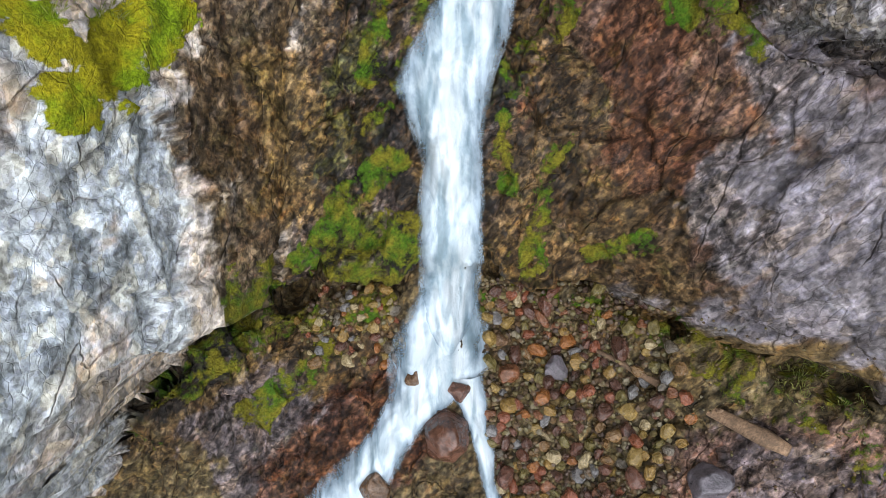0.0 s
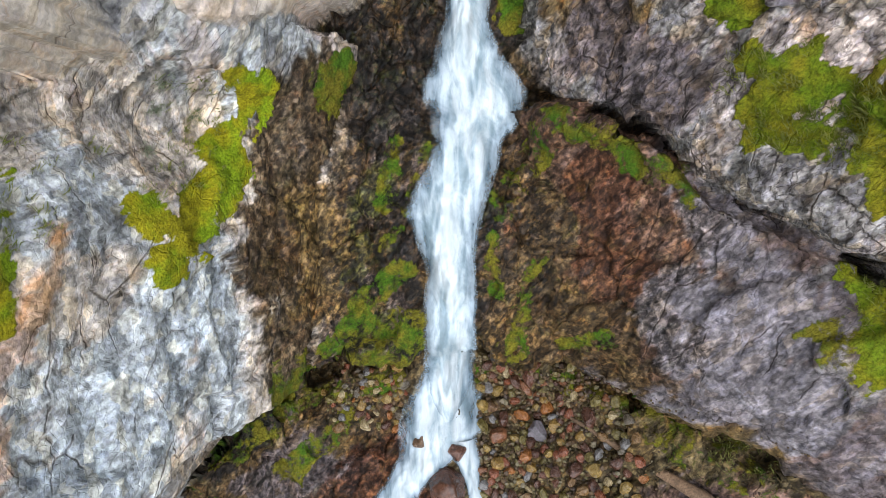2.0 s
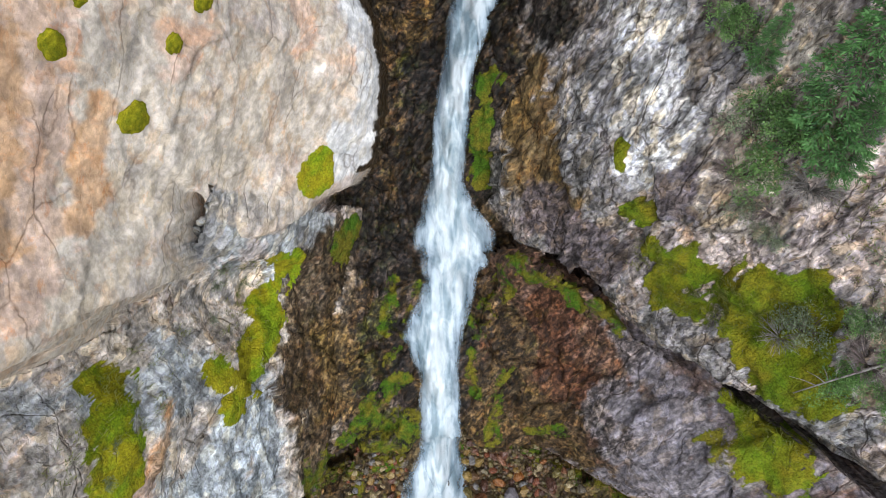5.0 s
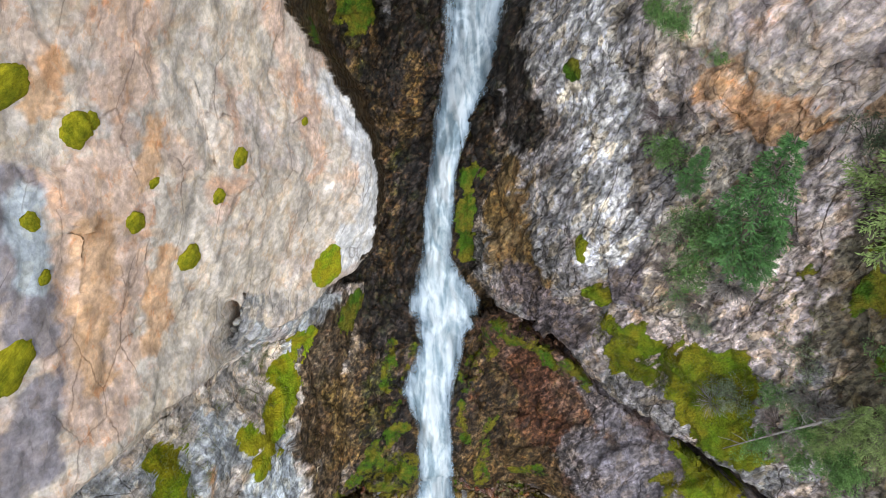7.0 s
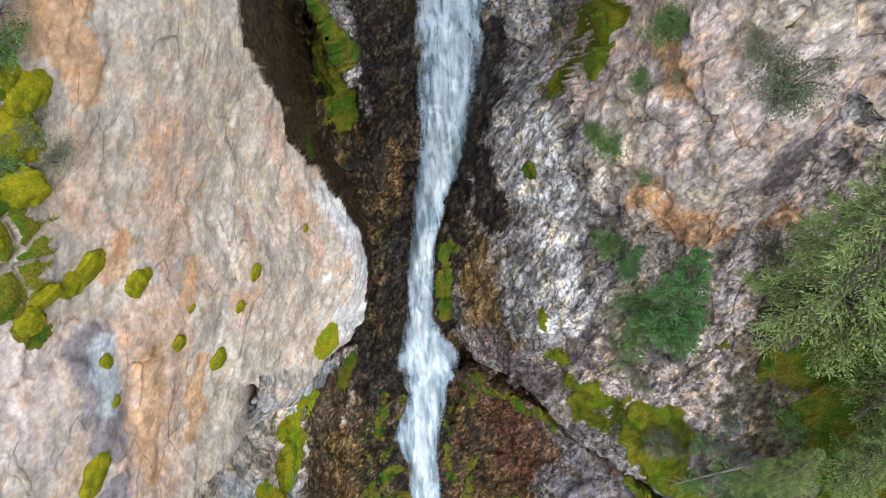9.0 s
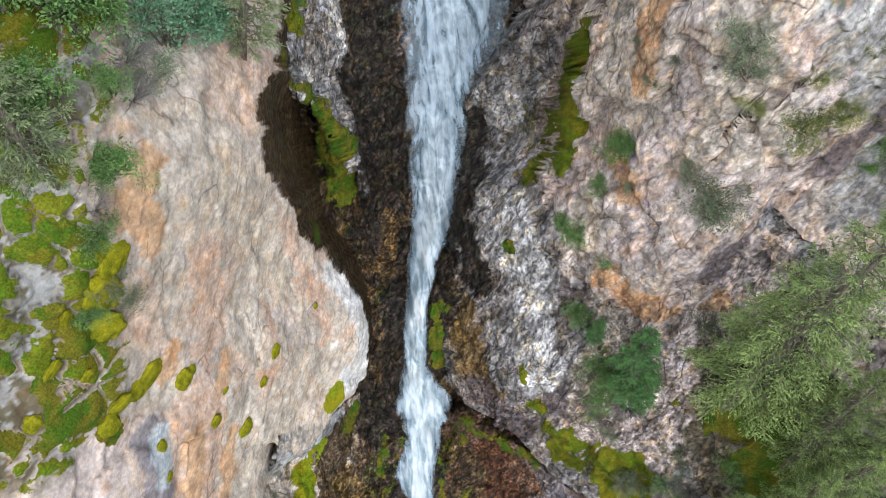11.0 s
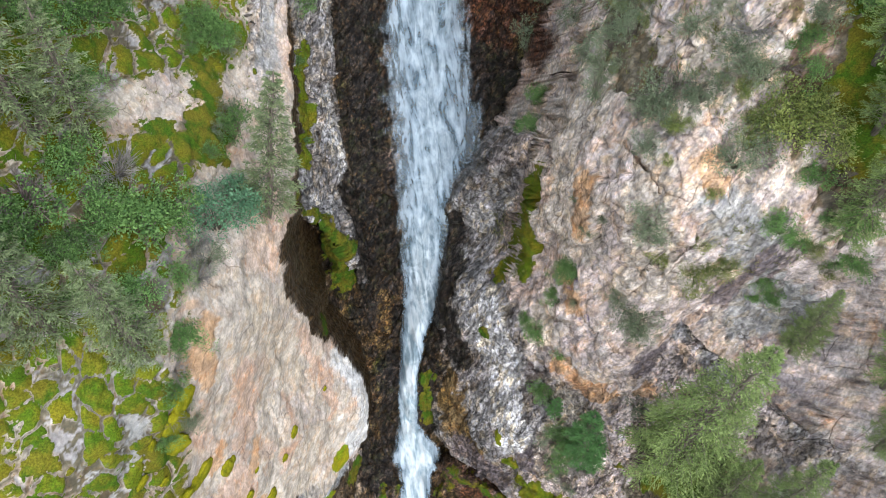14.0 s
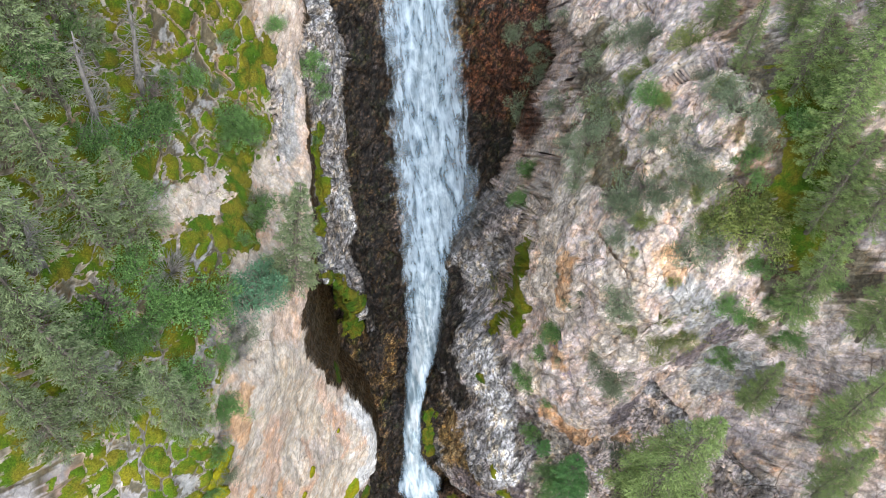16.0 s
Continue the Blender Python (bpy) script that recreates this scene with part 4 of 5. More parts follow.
BOULDER = stone_material("wet_boulder", ((0.095, 0.042, 0.026), (0.10, 0.055, 0.028)), 0.24)

SLATE = stone_material("slate_boulder", ((0.085, 0.072, 0.08), (0.10, 0.11, 0.11)), 0.45)


def stone_mesh(name, seed, mat, levels=2, rugged=0.35):
    """A broken, part-worn stone about a metre across."""
    bm = bmesh.new()
    bmesh.ops.create_icosphere(bm, subdivisions=levels, radius=0.5)
    rnd = random.Random(seed)
    cuts = [(Vector((rnd.gauss(0, 1), rnd.gauss(0, 1), rnd.gauss(0, 1))).normalized(), rnd.uniform(0.27, 0.42)) for _ in range(12)]
    shift = Vector((seed * 3.7, seed * 1.3, seed * 7.1))
    for vert in bm.verts:
        co = vert.co * (1 + rugged * noise.noise(vert.co * 1.6 + shift))
        for n, d in cuts:
            over = co.dot(n) - d
            if over > 0:
                co = co - n * over * 0.95
        vert.co = co * (1 + 0.06 * noise.noise(co * 6 + shift))
    me = bpy.data.meshes.new(name)
    bm.to_mesh(me)
    bm.free()
    me.materials.append(mat)
    return shade(me, levels > 3)


def lay(name, me, u, v, size, turn, sink=0.2, squash=(1, 1, 0.75), **tags):
    ob = new(name, me)
    q, n = on_rock(u, v)
    up = (n + Vector((0, 0, 1.2))).normalized()
    m = Matrix.Translation(q + up * size * squash[2] * (0.5 - sink)) @ up.to_track_quat("Z", "Y").to_matrix().to_4x4() @ pose(0, 0, 0, 0, 0, turn)
    ob.matrix_world = m @ Matrix.Diagonal((size * squash[0], size * squash[1], size * squash[2], 1))
    return tagged(ob, **tags)


def build_stones():
    rnd = random.Random(11)
    # across, up, size, label
    big = ((0.1, 4.5, 1.75, "large wet reddish boulder splitting the stream"), (0.45, 5.7, 0.85, "dark wet rounded boulder in the white water"), (-0.85, 6.2, 0.75, "ochre boulder standing in the fall's foam"),
           (1.45, 6.4, 0.75, "brown boulder at the fall's foot"), (-2.0, 3.0, 1.3, "wet orange-brown boulder beside the stream"), (7.3, 4.2, 1.5, "dark mauve-grey angular boulder on the scree"),
           (3.6, 6.2, 0.9, "blue-grey angular boulder among brown stones"), (2.1, 6.0, 0.85, "mossy grey boulder among brown stones"), (1.9, 6.9, 0.6, "black wet boulder beside the fall"), (4.9, 5.3, 0.7, "red-brown boulder on the scree"))
    for k, (u, v, size, label) in enumerate(big):
        lay("boulder", stone_mesh("boulder", 100 + k, BOULDER if k in (0, 1, 2, 4, 8) else SLATE if k in (5, 6) else STONE, 4, 0.45), u, v, size, rnd.uniform(0, 360), 0.25, (1.0, 0.85, 0.8), label=label, category="boulder")
    kinds = [stone_mesh("stone", k, STONE) for k in range(12)]
    placed = [(b[0], b[1], b[2] * 0.4) for b in big]
    count = 0
    for _ in range(9000):
        if count >= 290:
            break
        u = rnd.choice((rnd.uniform(1.3, 6.8), rnd.uniform(1.3, 5.2), rnd.uniform(1.3, 5.2), rnd.uniform(1.3, 5.6), rnd.uniform(1.3, 4.5), rnd.uniform(2.5, 7.2), rnd.uniform(-4.6, -1.5)))
        v = rnd.choice((rnd.uniform(2.6, 8.6), rnd.uniform(2.6, 6.8))) if u > 1.2 else rnd.uniform(6.3 + 0.3 * abs(u + 1.5) * rnd.random(), 8.8)
        size = rnd.choice((rnd.uniform(0.38, 0.55), rnd.uniform(0.42, 0.65), rnd.uniform(0.5, 0.95)))
        if u < 1.2:
            size *= 0.7
        if any((u - a) ** 2 + (v - b) ** 2 < (0.23 * size + c) ** 2 for a, b, c in placed):
            continue
        placed.append((u, v, size * 0.23))
        count += 1
        lay("stone", rnd.choice(kinds), u, v, size, rnd.uniform(0, 360), rnd.uniform(0.22, 0.34), (1.0, rnd.uniform(0.6, 0.95), rnd.uniform(0.5, 0.8)),
            label="brown and reddish angular stone lying on the scree", category="stone", group="stones of the scree")
    # small stones between
    verts, faces, bases = [], [], [np.array([v.co for v in stone_mesh("chip", 300 + k, STONE, 1).vertices]) for k in range(5)]
    tris = [tuple(f.vertices) for f in bpy.data.meshes["chip"].polygons]
    for _ in range(6200):
        u, v = rnd.choice((rnd.uniform(-4.8, 10.5), rnd.uniform(1.2, 6.6))), rnd.uniform(2.4, 8.9)
        if (u < -1.4 and (v < 6.2 or rnd.random() < 0.55 + (7.6 - v) * 0.4)) or (u > 5.6 and rnd.random() < 0.6) or (-1.4 <= u < 1.25 and v < 9.3):
            continue
        q, n = on_rock(u, v)
        size = rnd.uniform(0.05, 0.12) if u > 6.6 else rnd.choice((rnd.uniform(0.07, 0.16), rnd.uniform(0.12, 0.3)))
        turn = np.array(Euler((rnd.uniform(0, 6), rnd.uniform(0, 6), rnd.uniform(0, 6))).to_matrix())
        k = len(verts)
        verts += (rnd.choice(bases) @ turn.T * size + np.array(q + n * size * 0.2)).tolist()
        faces += [(a + k, b + k, c + k) for a, b, c in tris]
    me = mesh_of("gravel", verts, faces, GRAVEL, False)
    tagged(new("gravel", me), "small broken brown and grey stones between the larger ones", "gravel", kind="stuff")


def gravel_material():
    m, nt, bsdf = material("gravel")
    geo = node(nt, "NewGeometry")
    ramp = nt.nodes.new("ShaderNodeValToRGB")
    for k, c in ((0, (0.03, 0.016, 0.010)), (1, (0.13, 0.105, 0.065))):
        ramp.color_ramp.elements[k].color = (*c, 1)
    mid = ramp.color_ramp.elements.new(0.5)
    mid.color = (0.085, 0.048, 0.018, 1)
    last = ramp.color_ramp.elements.new(0.8)
    last.color = (0.085, 0.068, 0.022, 1)
    nt.links.new(geo.outputs["Random Per Island"], ramp.inputs[0])
    nt.links.new(blend(nt, 1.0, ramp.outputs[0], span(nt, noise_node(nt, object_coord(nt), 12.0, 5, 0.7), 0.36, 0.64, 0.6, 1.4), "MULTIPLY"), bsdf.inputs["Base Color"])
    bsdf.inputs["Roughness"].default_value = 0.6
    return m


GRAVEL = gravel_material()
build_stones()


def wood_material(name, dark, light):
    m, nt, bsdf = material(name)
    at = object_coord(nt)
    grain = noise_node(nt, stretched(nt, at, (6, 6, 0.6)), 3.0, 7, 0.7, 0.6)
    col = blend(nt, span(nt, grain, 0.36, 0.64), dark, light)
    nt.links.new(blend(nt, 1.0, col, span(nt, noise_node(nt, at, 1.5, 4), 0.35, 0.65, 0.65, 1.3), "MULTIPLY"), bsdf.inputs["Base Color"])
    bsdf.inputs["Roughness"].default_value = 0.85
    relief(nt, bsdf, grain, 0.9, 0.03)
    return m


LOG_WOOD = wood_material("weathered_log", (0.085, 0.05, 0.028), (0.23, 0.14, 0.08))
GREY_WOOD = wood_material("bleached_wood", (0.12, 0.11, 0.10), (0.30, 0.27, 0.25))
BARK = wood_material("bark", (0.06, 0.045, 0.035), (0.20, 0.16, 0.13))


def tube(verts, faces, path, radii, sides=7, wobble=0.0, seed=0):
    """Appends a bent, tapering limb along path."""
    start = len(verts)
    for k, (c, r) in enumerate(zip(path, radii)):
        way = (path[min(k + 1, len(path) - 1)] - path[max(k - 1, 0)]).normalized()
        a = way.orthogonal().normalized()
        b = way.cross(a)
        for s in range(sides):
            f = 2 * math.pi * s / sides
            rr = r * (1 + wobble * noise.noise(Vector((f * 1.3, k * 0.7, seed))))
            verts.append(tuple(c + a * math.cos(f) * rr + b * math.sin(f) * rr))
    for k in range(len(path) - 1):
        for s in range(sides):
            p0, p1 = start + k * sides + s, start + k * sides + (s + 1) % sides
            faces.append((p0, p1, p1 + sides, p0 + sides))
    faces.append(tuple(start + s for s in reversed(range(sides))))
    faces.append(tuple(start + (len(path) - 1) * sides + s for s in range(sides)))


def build_log():
    a, b = on_rock(4.7, 7.0, 0.16)[0], on_rock(9.1, 5.5, 0.22)[0]
    holder = tagged(new("log"), "weathered brown broken log lying across the scree", "log")
    path = [a.lerp(b, k / 9) + Vector((0, 0, 0.05 * math.sin(k))) for k in range(10)]
    verts, faces = [], []
    tube(verts, faces, path, [0.05, 0.08, 0.10, 0.12, 0.14, 0.16, 0.18, 0.21, 0.24, 0.16], 14, 0.3, 4)
    part("trunk", mesh_of("log_trunk", verts, faces, LOG_WOOD), None, holder)
    verts, faces = [], []
    tube(verts, faces, [path[6], path[6] + Vector((0.1, -0.1, 0.4))], [0.07, 0.04], 7, 0.2, 2)
    part("branch_stub", mesh_of("log_stub", verts, faces, LOG_WOOD), None, holder)


def build_fallen_tree():
    """A dead trunk that lies on the ledge with its bare branches still on."""
    a, b = on_rock(11.6, 15.7, 0.35)[0], on_rock(14.2, 18.6, 0.9)[0]
    holder = tagged(new("fallen_tree"), "bleached dead fallen tree with bare branches leaning on the bank", "dead tree")
    path = [a.lerp(b, k / 8) + Vector((0, 0, 0.12 * math.sin(k * 0.4))) for k in range(9)]
    verts, faces = [], []
    tube(verts, faces, path, [0.02 + 0.005 * k for k in range(9)], 8, 0.2)
    part("trunk", mesh_of("fallen_trunk", verts, faces, GREY_WOOD), None, holder)
    rnd = random.Random(5)
    for k in range(22):
        c = a.lerp(b, rnd.uniform(0.1, 0.95))
        way = Vector((rnd.uniform(-0.6, 0.2), rnd.uniform(-0.6, 0.6), rnd.uniform(0.1, 0.8))).normalized()
        verts, faces = [], []
        size = rnd.uniform(0.5, 1.1)
        tube(verts, faces, [c, c + way * size * 0.5, c + way * size + Vector((0, 0, -0.1))], [0.016, 0.011, 0.005], 5)
        part("branch", mesh_of("fallen_branch", verts, faces, GREY_WOOD), None, holder)


build_log()
build_fallen_tree()

# ---- plants ----
def leaf_material(name, dark, light, rough=0.6, shoots=False):
    m, nt, bsdf = material(name)
    rnd = node(nt, "ObjectInfo").outputs["Random"]
    island = node(nt, "NewGeometry").outputs["Random Per Island"]
    at = object_coord(nt)
    f = calc(nt, "ADD", calc(nt, "MULTIPLY", island, 0.5), calc(nt, "MULTIPLY", span(nt, noise_node(nt, at, 2.6, 5, 0.65), 0.36, 0.64), 0.6))
    if shoots:  # the young needles towards the twigs' ends are lighter
        f = calc(nt, "ADD", calc(nt, "MULTIPLY", f, 0.5), calc(nt, "MULTIPLY", node(nt, "Attribute", attribute_name="tip").outputs["Fac"], 0.6))
    col = blend(nt, span(nt, f, 0.25, 0.9), dark, light)
    col = blend(nt, 1.0, col, span(nt, rnd, 0, 1, 0.8, 1.2), "MULTIPLY")
    nt.links.new(col, bsdf.inputs["Base Color"])
    bsdf.inputs["Roughness"].default_value = rough
    bsdf.inputs["Specular IOR Level"].default_value = 0.3
    thin = node(nt, "BsdfTranslucent")
    nt.links.new(col, thin.inputs[0])
    mix = node(nt, "MixShader")
    mix.inputs[0].default_value = 0.3
    out = nt.nodes["Material Output"]
    nt.links.new(bsdf.outputs[0], mix.inputs[1])
    nt.links.new(thin.outputs[0], mix.inputs[2])
    nt.links.new(mix.outputs[0], out.inputs["Surface"])
    return m


NEEDLES = leaf_material("fir_needles", (0.04, 0.06, 0.025), (0.26, 0.32, 0.15), 0.6, True)
NEEDLES_BRIGHT = leaf_material("bright_fir_needles", (0.03, 0.06, 0.014), (0.26, 0.34, 0.11), 0.6, True)
NEEDLES_YOUNG = leaf_material("young_fir_needles", (0.015, 0.055, 0.02), (0.115, 0.255, 0.075), 0.6, True)
LEAVES = leaf_material("green_leaves", (0.05, 0.11, 0.03), (0.20, 0.34, 0.10))
YELLOW_LEAVES = leaf_material("yellow_green_leaves", (0.08, 0.11, 0.025), (0.27, 0.30, 0.085))
SAGE_LEAVES = leaf_material("grey_green_leaves", (0.09, 0.12, 0.065), (0.24, 0.28, 0.17))
BLUE_LEAVES = leaf_material("blue_green_leaves", (0.06, 0.14, 0.075), (0.17, 0.33, 0.18))


def cushion_material():
    m, nt, bsdf = material("moss_cushion")
    at = object_coord(nt)
    tuft, patch = noise_node(nt, at, 16.0, 6, 0.75), noise_node(nt, at, 2.5, 5, 0.6)
    col = blend(nt, span(nt, patch, 0.38, 0.62), (0.12, 0.125, 0.006), (0.25, 0.22, 0.010))
    nt.links.new(blend(nt, 1.0, col, span(nt, tuft, 0.38, 0.62, 0.7, 1.3), "MULTIPLY"), bsdf.inputs["Base Color"])
    bsdf.inputs["Roughness"].default_value = 0.95
    bsdf.inputs["Specular IOR Level"].default_value = 0.1
    relief(nt, bsdf, tuft, 0.7, 0.06)
    return m


CUSHION = cushion_material()
GRASS = leaf_material("grass_blades", (0.085, 0.105, 0.016), (0.21, 0.21, 0.055))


def spray(verts, faces, at, way, length, width, rnd):
    """One flat tuft of needles or a leaf: two bent faces."""
    side = way.cross(Vector((rnd.gauss(0, 1), rnd.gauss(0, 1), rnd.gauss(0, 1)))).normalized() * width
    k = len(verts)
    mid = at + way * length * 0.55
    tip = at + way * length + Vector((0, 0, -0.12 * length))
    verts += [tuple(at), tuple(mid + side), tuple(tip), tuple(mid - side)]
    faces += [(k, k + 1, k + 2), (k, k + 2, k + 3)]


def needle(verts, faces, at, way, length, width, rnd):
    """One thin tuft of needles."""
    side = way.cross(Vector((rnd.gauss(0, 1), rnd.gauss(0, 1), rnd.gauss(0, 1)))).normalized() * width
    k = len(verts)
    verts += [tuple(at + side), tuple(at - side), tuple(at + way * length + Vector((0, 0, -0.15 * length)))]
    faces.append((k, k + 1, k + 2))


def conifer(name, seed, height, spread_m, needles, label, whorls=20, gaps=0.25, dense=9):
    rnd = random.Random(seed)
    holder = tagged(new(name), label, "tree")
    lean = Vector((rnd.uniform(-0.05, 0.05), rnd.uniform(-0.05, 0.05), 1))
    path = [lean * height * k / 8 + Vector((0.05 * math.sin(k + seed), 0.05 * math.cos(k * 1.3), -0.5 if k == 0 else 0)) for k in range(9)]
    verts, faces = [], []
    tube(verts, faces, path, [height * 0.02 * (1 - k / 8.6) + 0.01 for k in range(9)], 8, 0.15, seed)
    part("trunk", mesh_of("fir_trunk", verts, faces, BARK), None, holder)
    lv, lf, tips, bv, bf = [], [], [], [], []
    for k in range(whorls):
        f = 0.08 + 0.92 * (k + rnd.random() * 0.6) / whorls
        reach = spread_m * (1 - f) ** 0.8 * (0.55 + min(1.0, f * 3) * 0.45) + 0.12
        start = rnd.uniform(0, 6)
        count = rnd.randint(5, 7)
        for b in range(count):
            if rnd.random() < gaps * 0.6:
                continue
            turn = start + 2 * math.pi * (b + rnd.uniform(-0.25, 0.25)) / count
            size = reach * rnd.uniform(0.65, 1.15)
            root = lean * height * min(f, 0.985)
            out = Vector((math.cos(turn), math.sin(turn), rnd.uniform(0.0, 0.25) * (0.4 + f)))
            across = Vector((-math.sin(turn), math.cos(turn), 0))
            limb = [root, root + out * size * 0.4, root + out * size * 0.75 + Vector((0, 0, -0.12 * size)), root + out * size + Vector((0, 0, -0.10 * size))]
            tube(bv, bf, limb, [0.012 * size + 0.008, 0.010 * size + 0.004, 0.006, 0.003], 4)
            steps = max(4, int(size * dense))
            for s in range(steps):
                g = 0.22 + 0.78 * (s + rnd.random() * 0.5) / steps
                seg = min(2, int(g * 3))
                c = limb[seg].lerp(limb[seg + 1], min(1.0, g * 3 - seg))
                # twigs on both sides, each hung with needles
                for hand in (-1, 1, 0):
                    twig = (out.normalized() * rnd.uniform(0.5, 0.9) + across * hand * rnd.uniform(0.6, 1.0) + Vector((0, 0, rnd.uniform(-0.45, 0.0)))).normalized()
                    far = size * 0.34 * (1.15 - g) * rnd.uniform(0.6, 1.2) + 0.10
                    many = max(4, int(far * 13))
                    for q in range(many):
                        h = (q + rnd.random()) / many
                        way = (twig + Vector((rnd.gauss(0, 0.45), rnd.gauss(0, 0.45), rnd.gauss(0, 0.3) + 0.1))).normalized()
                        needle(lv, lf, c + twig * far * h, way, rnd.uniform(0.08, 0.16), rnd.uniform(0.018, 0.034), rnd)
                        tips.append(0.15 + 0.45 * g + 0.4 * h + rnd.uniform(-0.15, 0.15))
    tagged(part("branchwork", mesh_of("fir_branches", bv, bf, BARK), None, holder), kind="stuff")
    me = mesh_of("fir_crown", lv, lf, needles, False)
    me.attributes.new("tip", "FLOAT", "POINT").data.foreach_set("value", np.repeat(np.array(tips), 3).astype(np.float32))
    tagged(part("crown", me, None, holder), kind="stuff")
    return holder


def dead_tree(name, seed, height):
    rnd = random.Random(seed)
    holder = tagged(new(name), "bare grey dead fir standing on the mossy slope", "dead tree")
    path = [Vector((0.04 * math.sin(k + seed), 0.04 * math.cos(k), height * k / 8 - (0.4 if k == 0 else 0))) for k in range(9)]
    verts, faces = [], []
    tube(verts, faces, path, [0.17 * (1 - k / 8.6) + 0.01 for k in range(9)], 8, 0.2, seed)
    part("trunk", mesh_of("dead_trunk", verts, faces, GREY_WOOD), None, holder)
    bv, bf = [], []
    for k in range(90):
        f = rnd.uniform(0.15, 0.98)
        turn = rnd.uniform(0, 2 * math.pi)
        size = (1.5 * (1 - f) + 0.25) * rnd.uniform(0.5, 1.1)
        out = Vector((math.cos(turn), math.sin(turn), rnd.uniform(-0.2, 0.25)))
        root = Vector((0, 0, height * f))
        tube(bv, bf, [root, root + out * size * 0.6, root + out * size + Vector((0, 0, -0.15 * size))], [0.02, 0.012, 0.004], 4)
        for _ in range(3):
            c = root + out * size * rnd.uniform(0.35, 0.9)
            way = (out + Vector((rnd.uniform(-1, 1), rnd.uniform(-1, 1), rnd.uniform(-0.3, 0.3)))).normalized()
            tube(bv, bf, [c, c + way * size * 0.35], [0.008, 0.003], 3)
    tagged(part("branchwork", mesh_of("dead_branches", bv, bf, GREY_WOOD), None, holder), kind="stuff")
    return holder


def shrub(name, seed, leaves, label, count=1500, leaf=0.10, tall=0.8):
    """A shrub about two metres across: stems, and leaves in uneven clumps."""
    rnd = random.Random(seed)
    holder = tagged(new(name), label, "shrub")
    sv, sf, lv, lf = [], [], [], []
    clumps = []
    for k in range(26):
        turn, rise = rnd.uniform(0, 2 * math.pi), rnd.uniform(0.1, 1.0)
        r = rnd.uniform(0.25, 1.0) * math.sqrt(1.05 - 0.7 * rise * rise)
        c = Vector((r * math.cos(turn), r * math.sin(turn) * 0.9, tall * (0.15 + rise)))
        clumps.append((c, rnd.uniform(0.14, 0.34)))
        tube(sv, sf, [Vector((0, 0, -0.2)), c * 0.5 + Vector((0, 0, 0.08)), c], [0.022, 0.014, 0.005], 4)
    for _ in range(count):
        c, r = rnd.choice(clumps)
        d = Vector((rnd.gauss(0, 1), rnd.gauss(0, 1), rnd.gauss(0, 0.8))).normalized()
        at = c + d * r * rnd.uniform(0.4, 1.15)
        way = (d + Vector((rnd.gauss(0, 0.5), rnd.gauss(0, 0.5), rnd.gauss(0, 0.5) + 0.2))).normalized()
        spray(lv, lf, at, way, leaf * rnd.uniform(0.7, 1.5), leaf * rnd.uniform(0.22, 0.4), rnd)
    tagged(part("stemwork", mesh_of("shrub_stems", sv, sf, BARK), None, holder), kind="stuff")
    tagged(part("foliage", mesh_of("shrub_foliage", lv, lf, leaves, False), None, holder), kind="stuff")
    return holder


def bare_bush(name, seed, wood, label):
    """Dry twigs spreading from one root."""
    rnd = random.Random(seed)
    holder = tagged(new(name), label, "bush")
    sv, sf = [], []
    for k in range(70):
        turn, rise = rnd.uniform(0, 2 * math.pi), rnd.uniform(0.15, 1.0)
        tip = Vector((math.cos(turn), math.sin(turn), rise)) * rnd.uniform(0.5, 1.0)
        mid = tip * 0.5 + Vector((rnd.gauss(0, 0.07), rnd.gauss(0, 0.07), 0.05))
        tube(sv, sf, [Vector((0, 0, -0.1)), mid, tip], [0.016, 0.011, 0.004], 4)
        for _ in range(3):
            way = (tip + Vector((rnd.gauss(0, 0.5), rnd.gauss(0, 0.5), rnd.gauss(0, 0.5)))).normalized()
            tube(sv, sf, [mid, mid + way * rnd.uniform(0.2, 0.45)], [0.008, 0.003], 3)
    tagged(part("twigwork", mesh_of("bush_twigs", sv, sf, wood), None, holder), kind="stuff")
    return holder


def plant(models, spots, group, seed, base=1.0, lean=0.25, lift=-0.05):
    """Sets copies of the models at (across, up, size), leaning a little out of the slope."""
    rnd = random.Random(seed)
    for u, v, size in spots:
        q, n = on_rock(u, v, lift)
        up = (Vector((0, 0, 1)) + n * lean).normalized()
        m = Matrix.Translation(q) @ up.to_track_quat("Z", "Y").to_matrix().to_4x4() @ pose(0, 0, 0, 0, 0, rnd.uniform(0, 360))
        ob = copy_thing(rnd.choice(models), m)
        k = size / base
        ob.scale = (k * rnd.uniform(0.9, 1.1), k * rnd.uniform(0.9, 1.1), k * rnd.uniform(0.92, 1.08))
        tagged(ob, group=group)


def retire(models):
    """The first of each kind has served as the pattern for its copies."""
    for ob in models:
        for o in (*ob.children_recursive, ob):
            bpy.data.objects.remove(o)


RIGHT_FIRS = ((19.6, 31.4, 6), (17.8, 22.8, 8.5), (15.9, 21.5, 9), (19.5, 24.0, 8), (15.6, 18.3, 7), (14.2, 17.2, 5), (16.6, 20.0, 7), (19.8, 37.2, 8.5), (20.6, 45.0, 8), (21.9, 47.5, 9), (20.1, 48.6, 7),
              (20.8, 42.0, 7), (22.3, 42.3, 8), (22.2, 37.0, 7), (21.7, 30.8, 8), (20.6, 28.2, 7), (21.0, 51.5, 6.5), (23.5, 50.9, 8), (23.0, 33.8, 7), (18.0, 19.0, 7), (13.4, 16.6, 4), (19.0, 52.5, 5), (18.4, 50.0, 4.5))
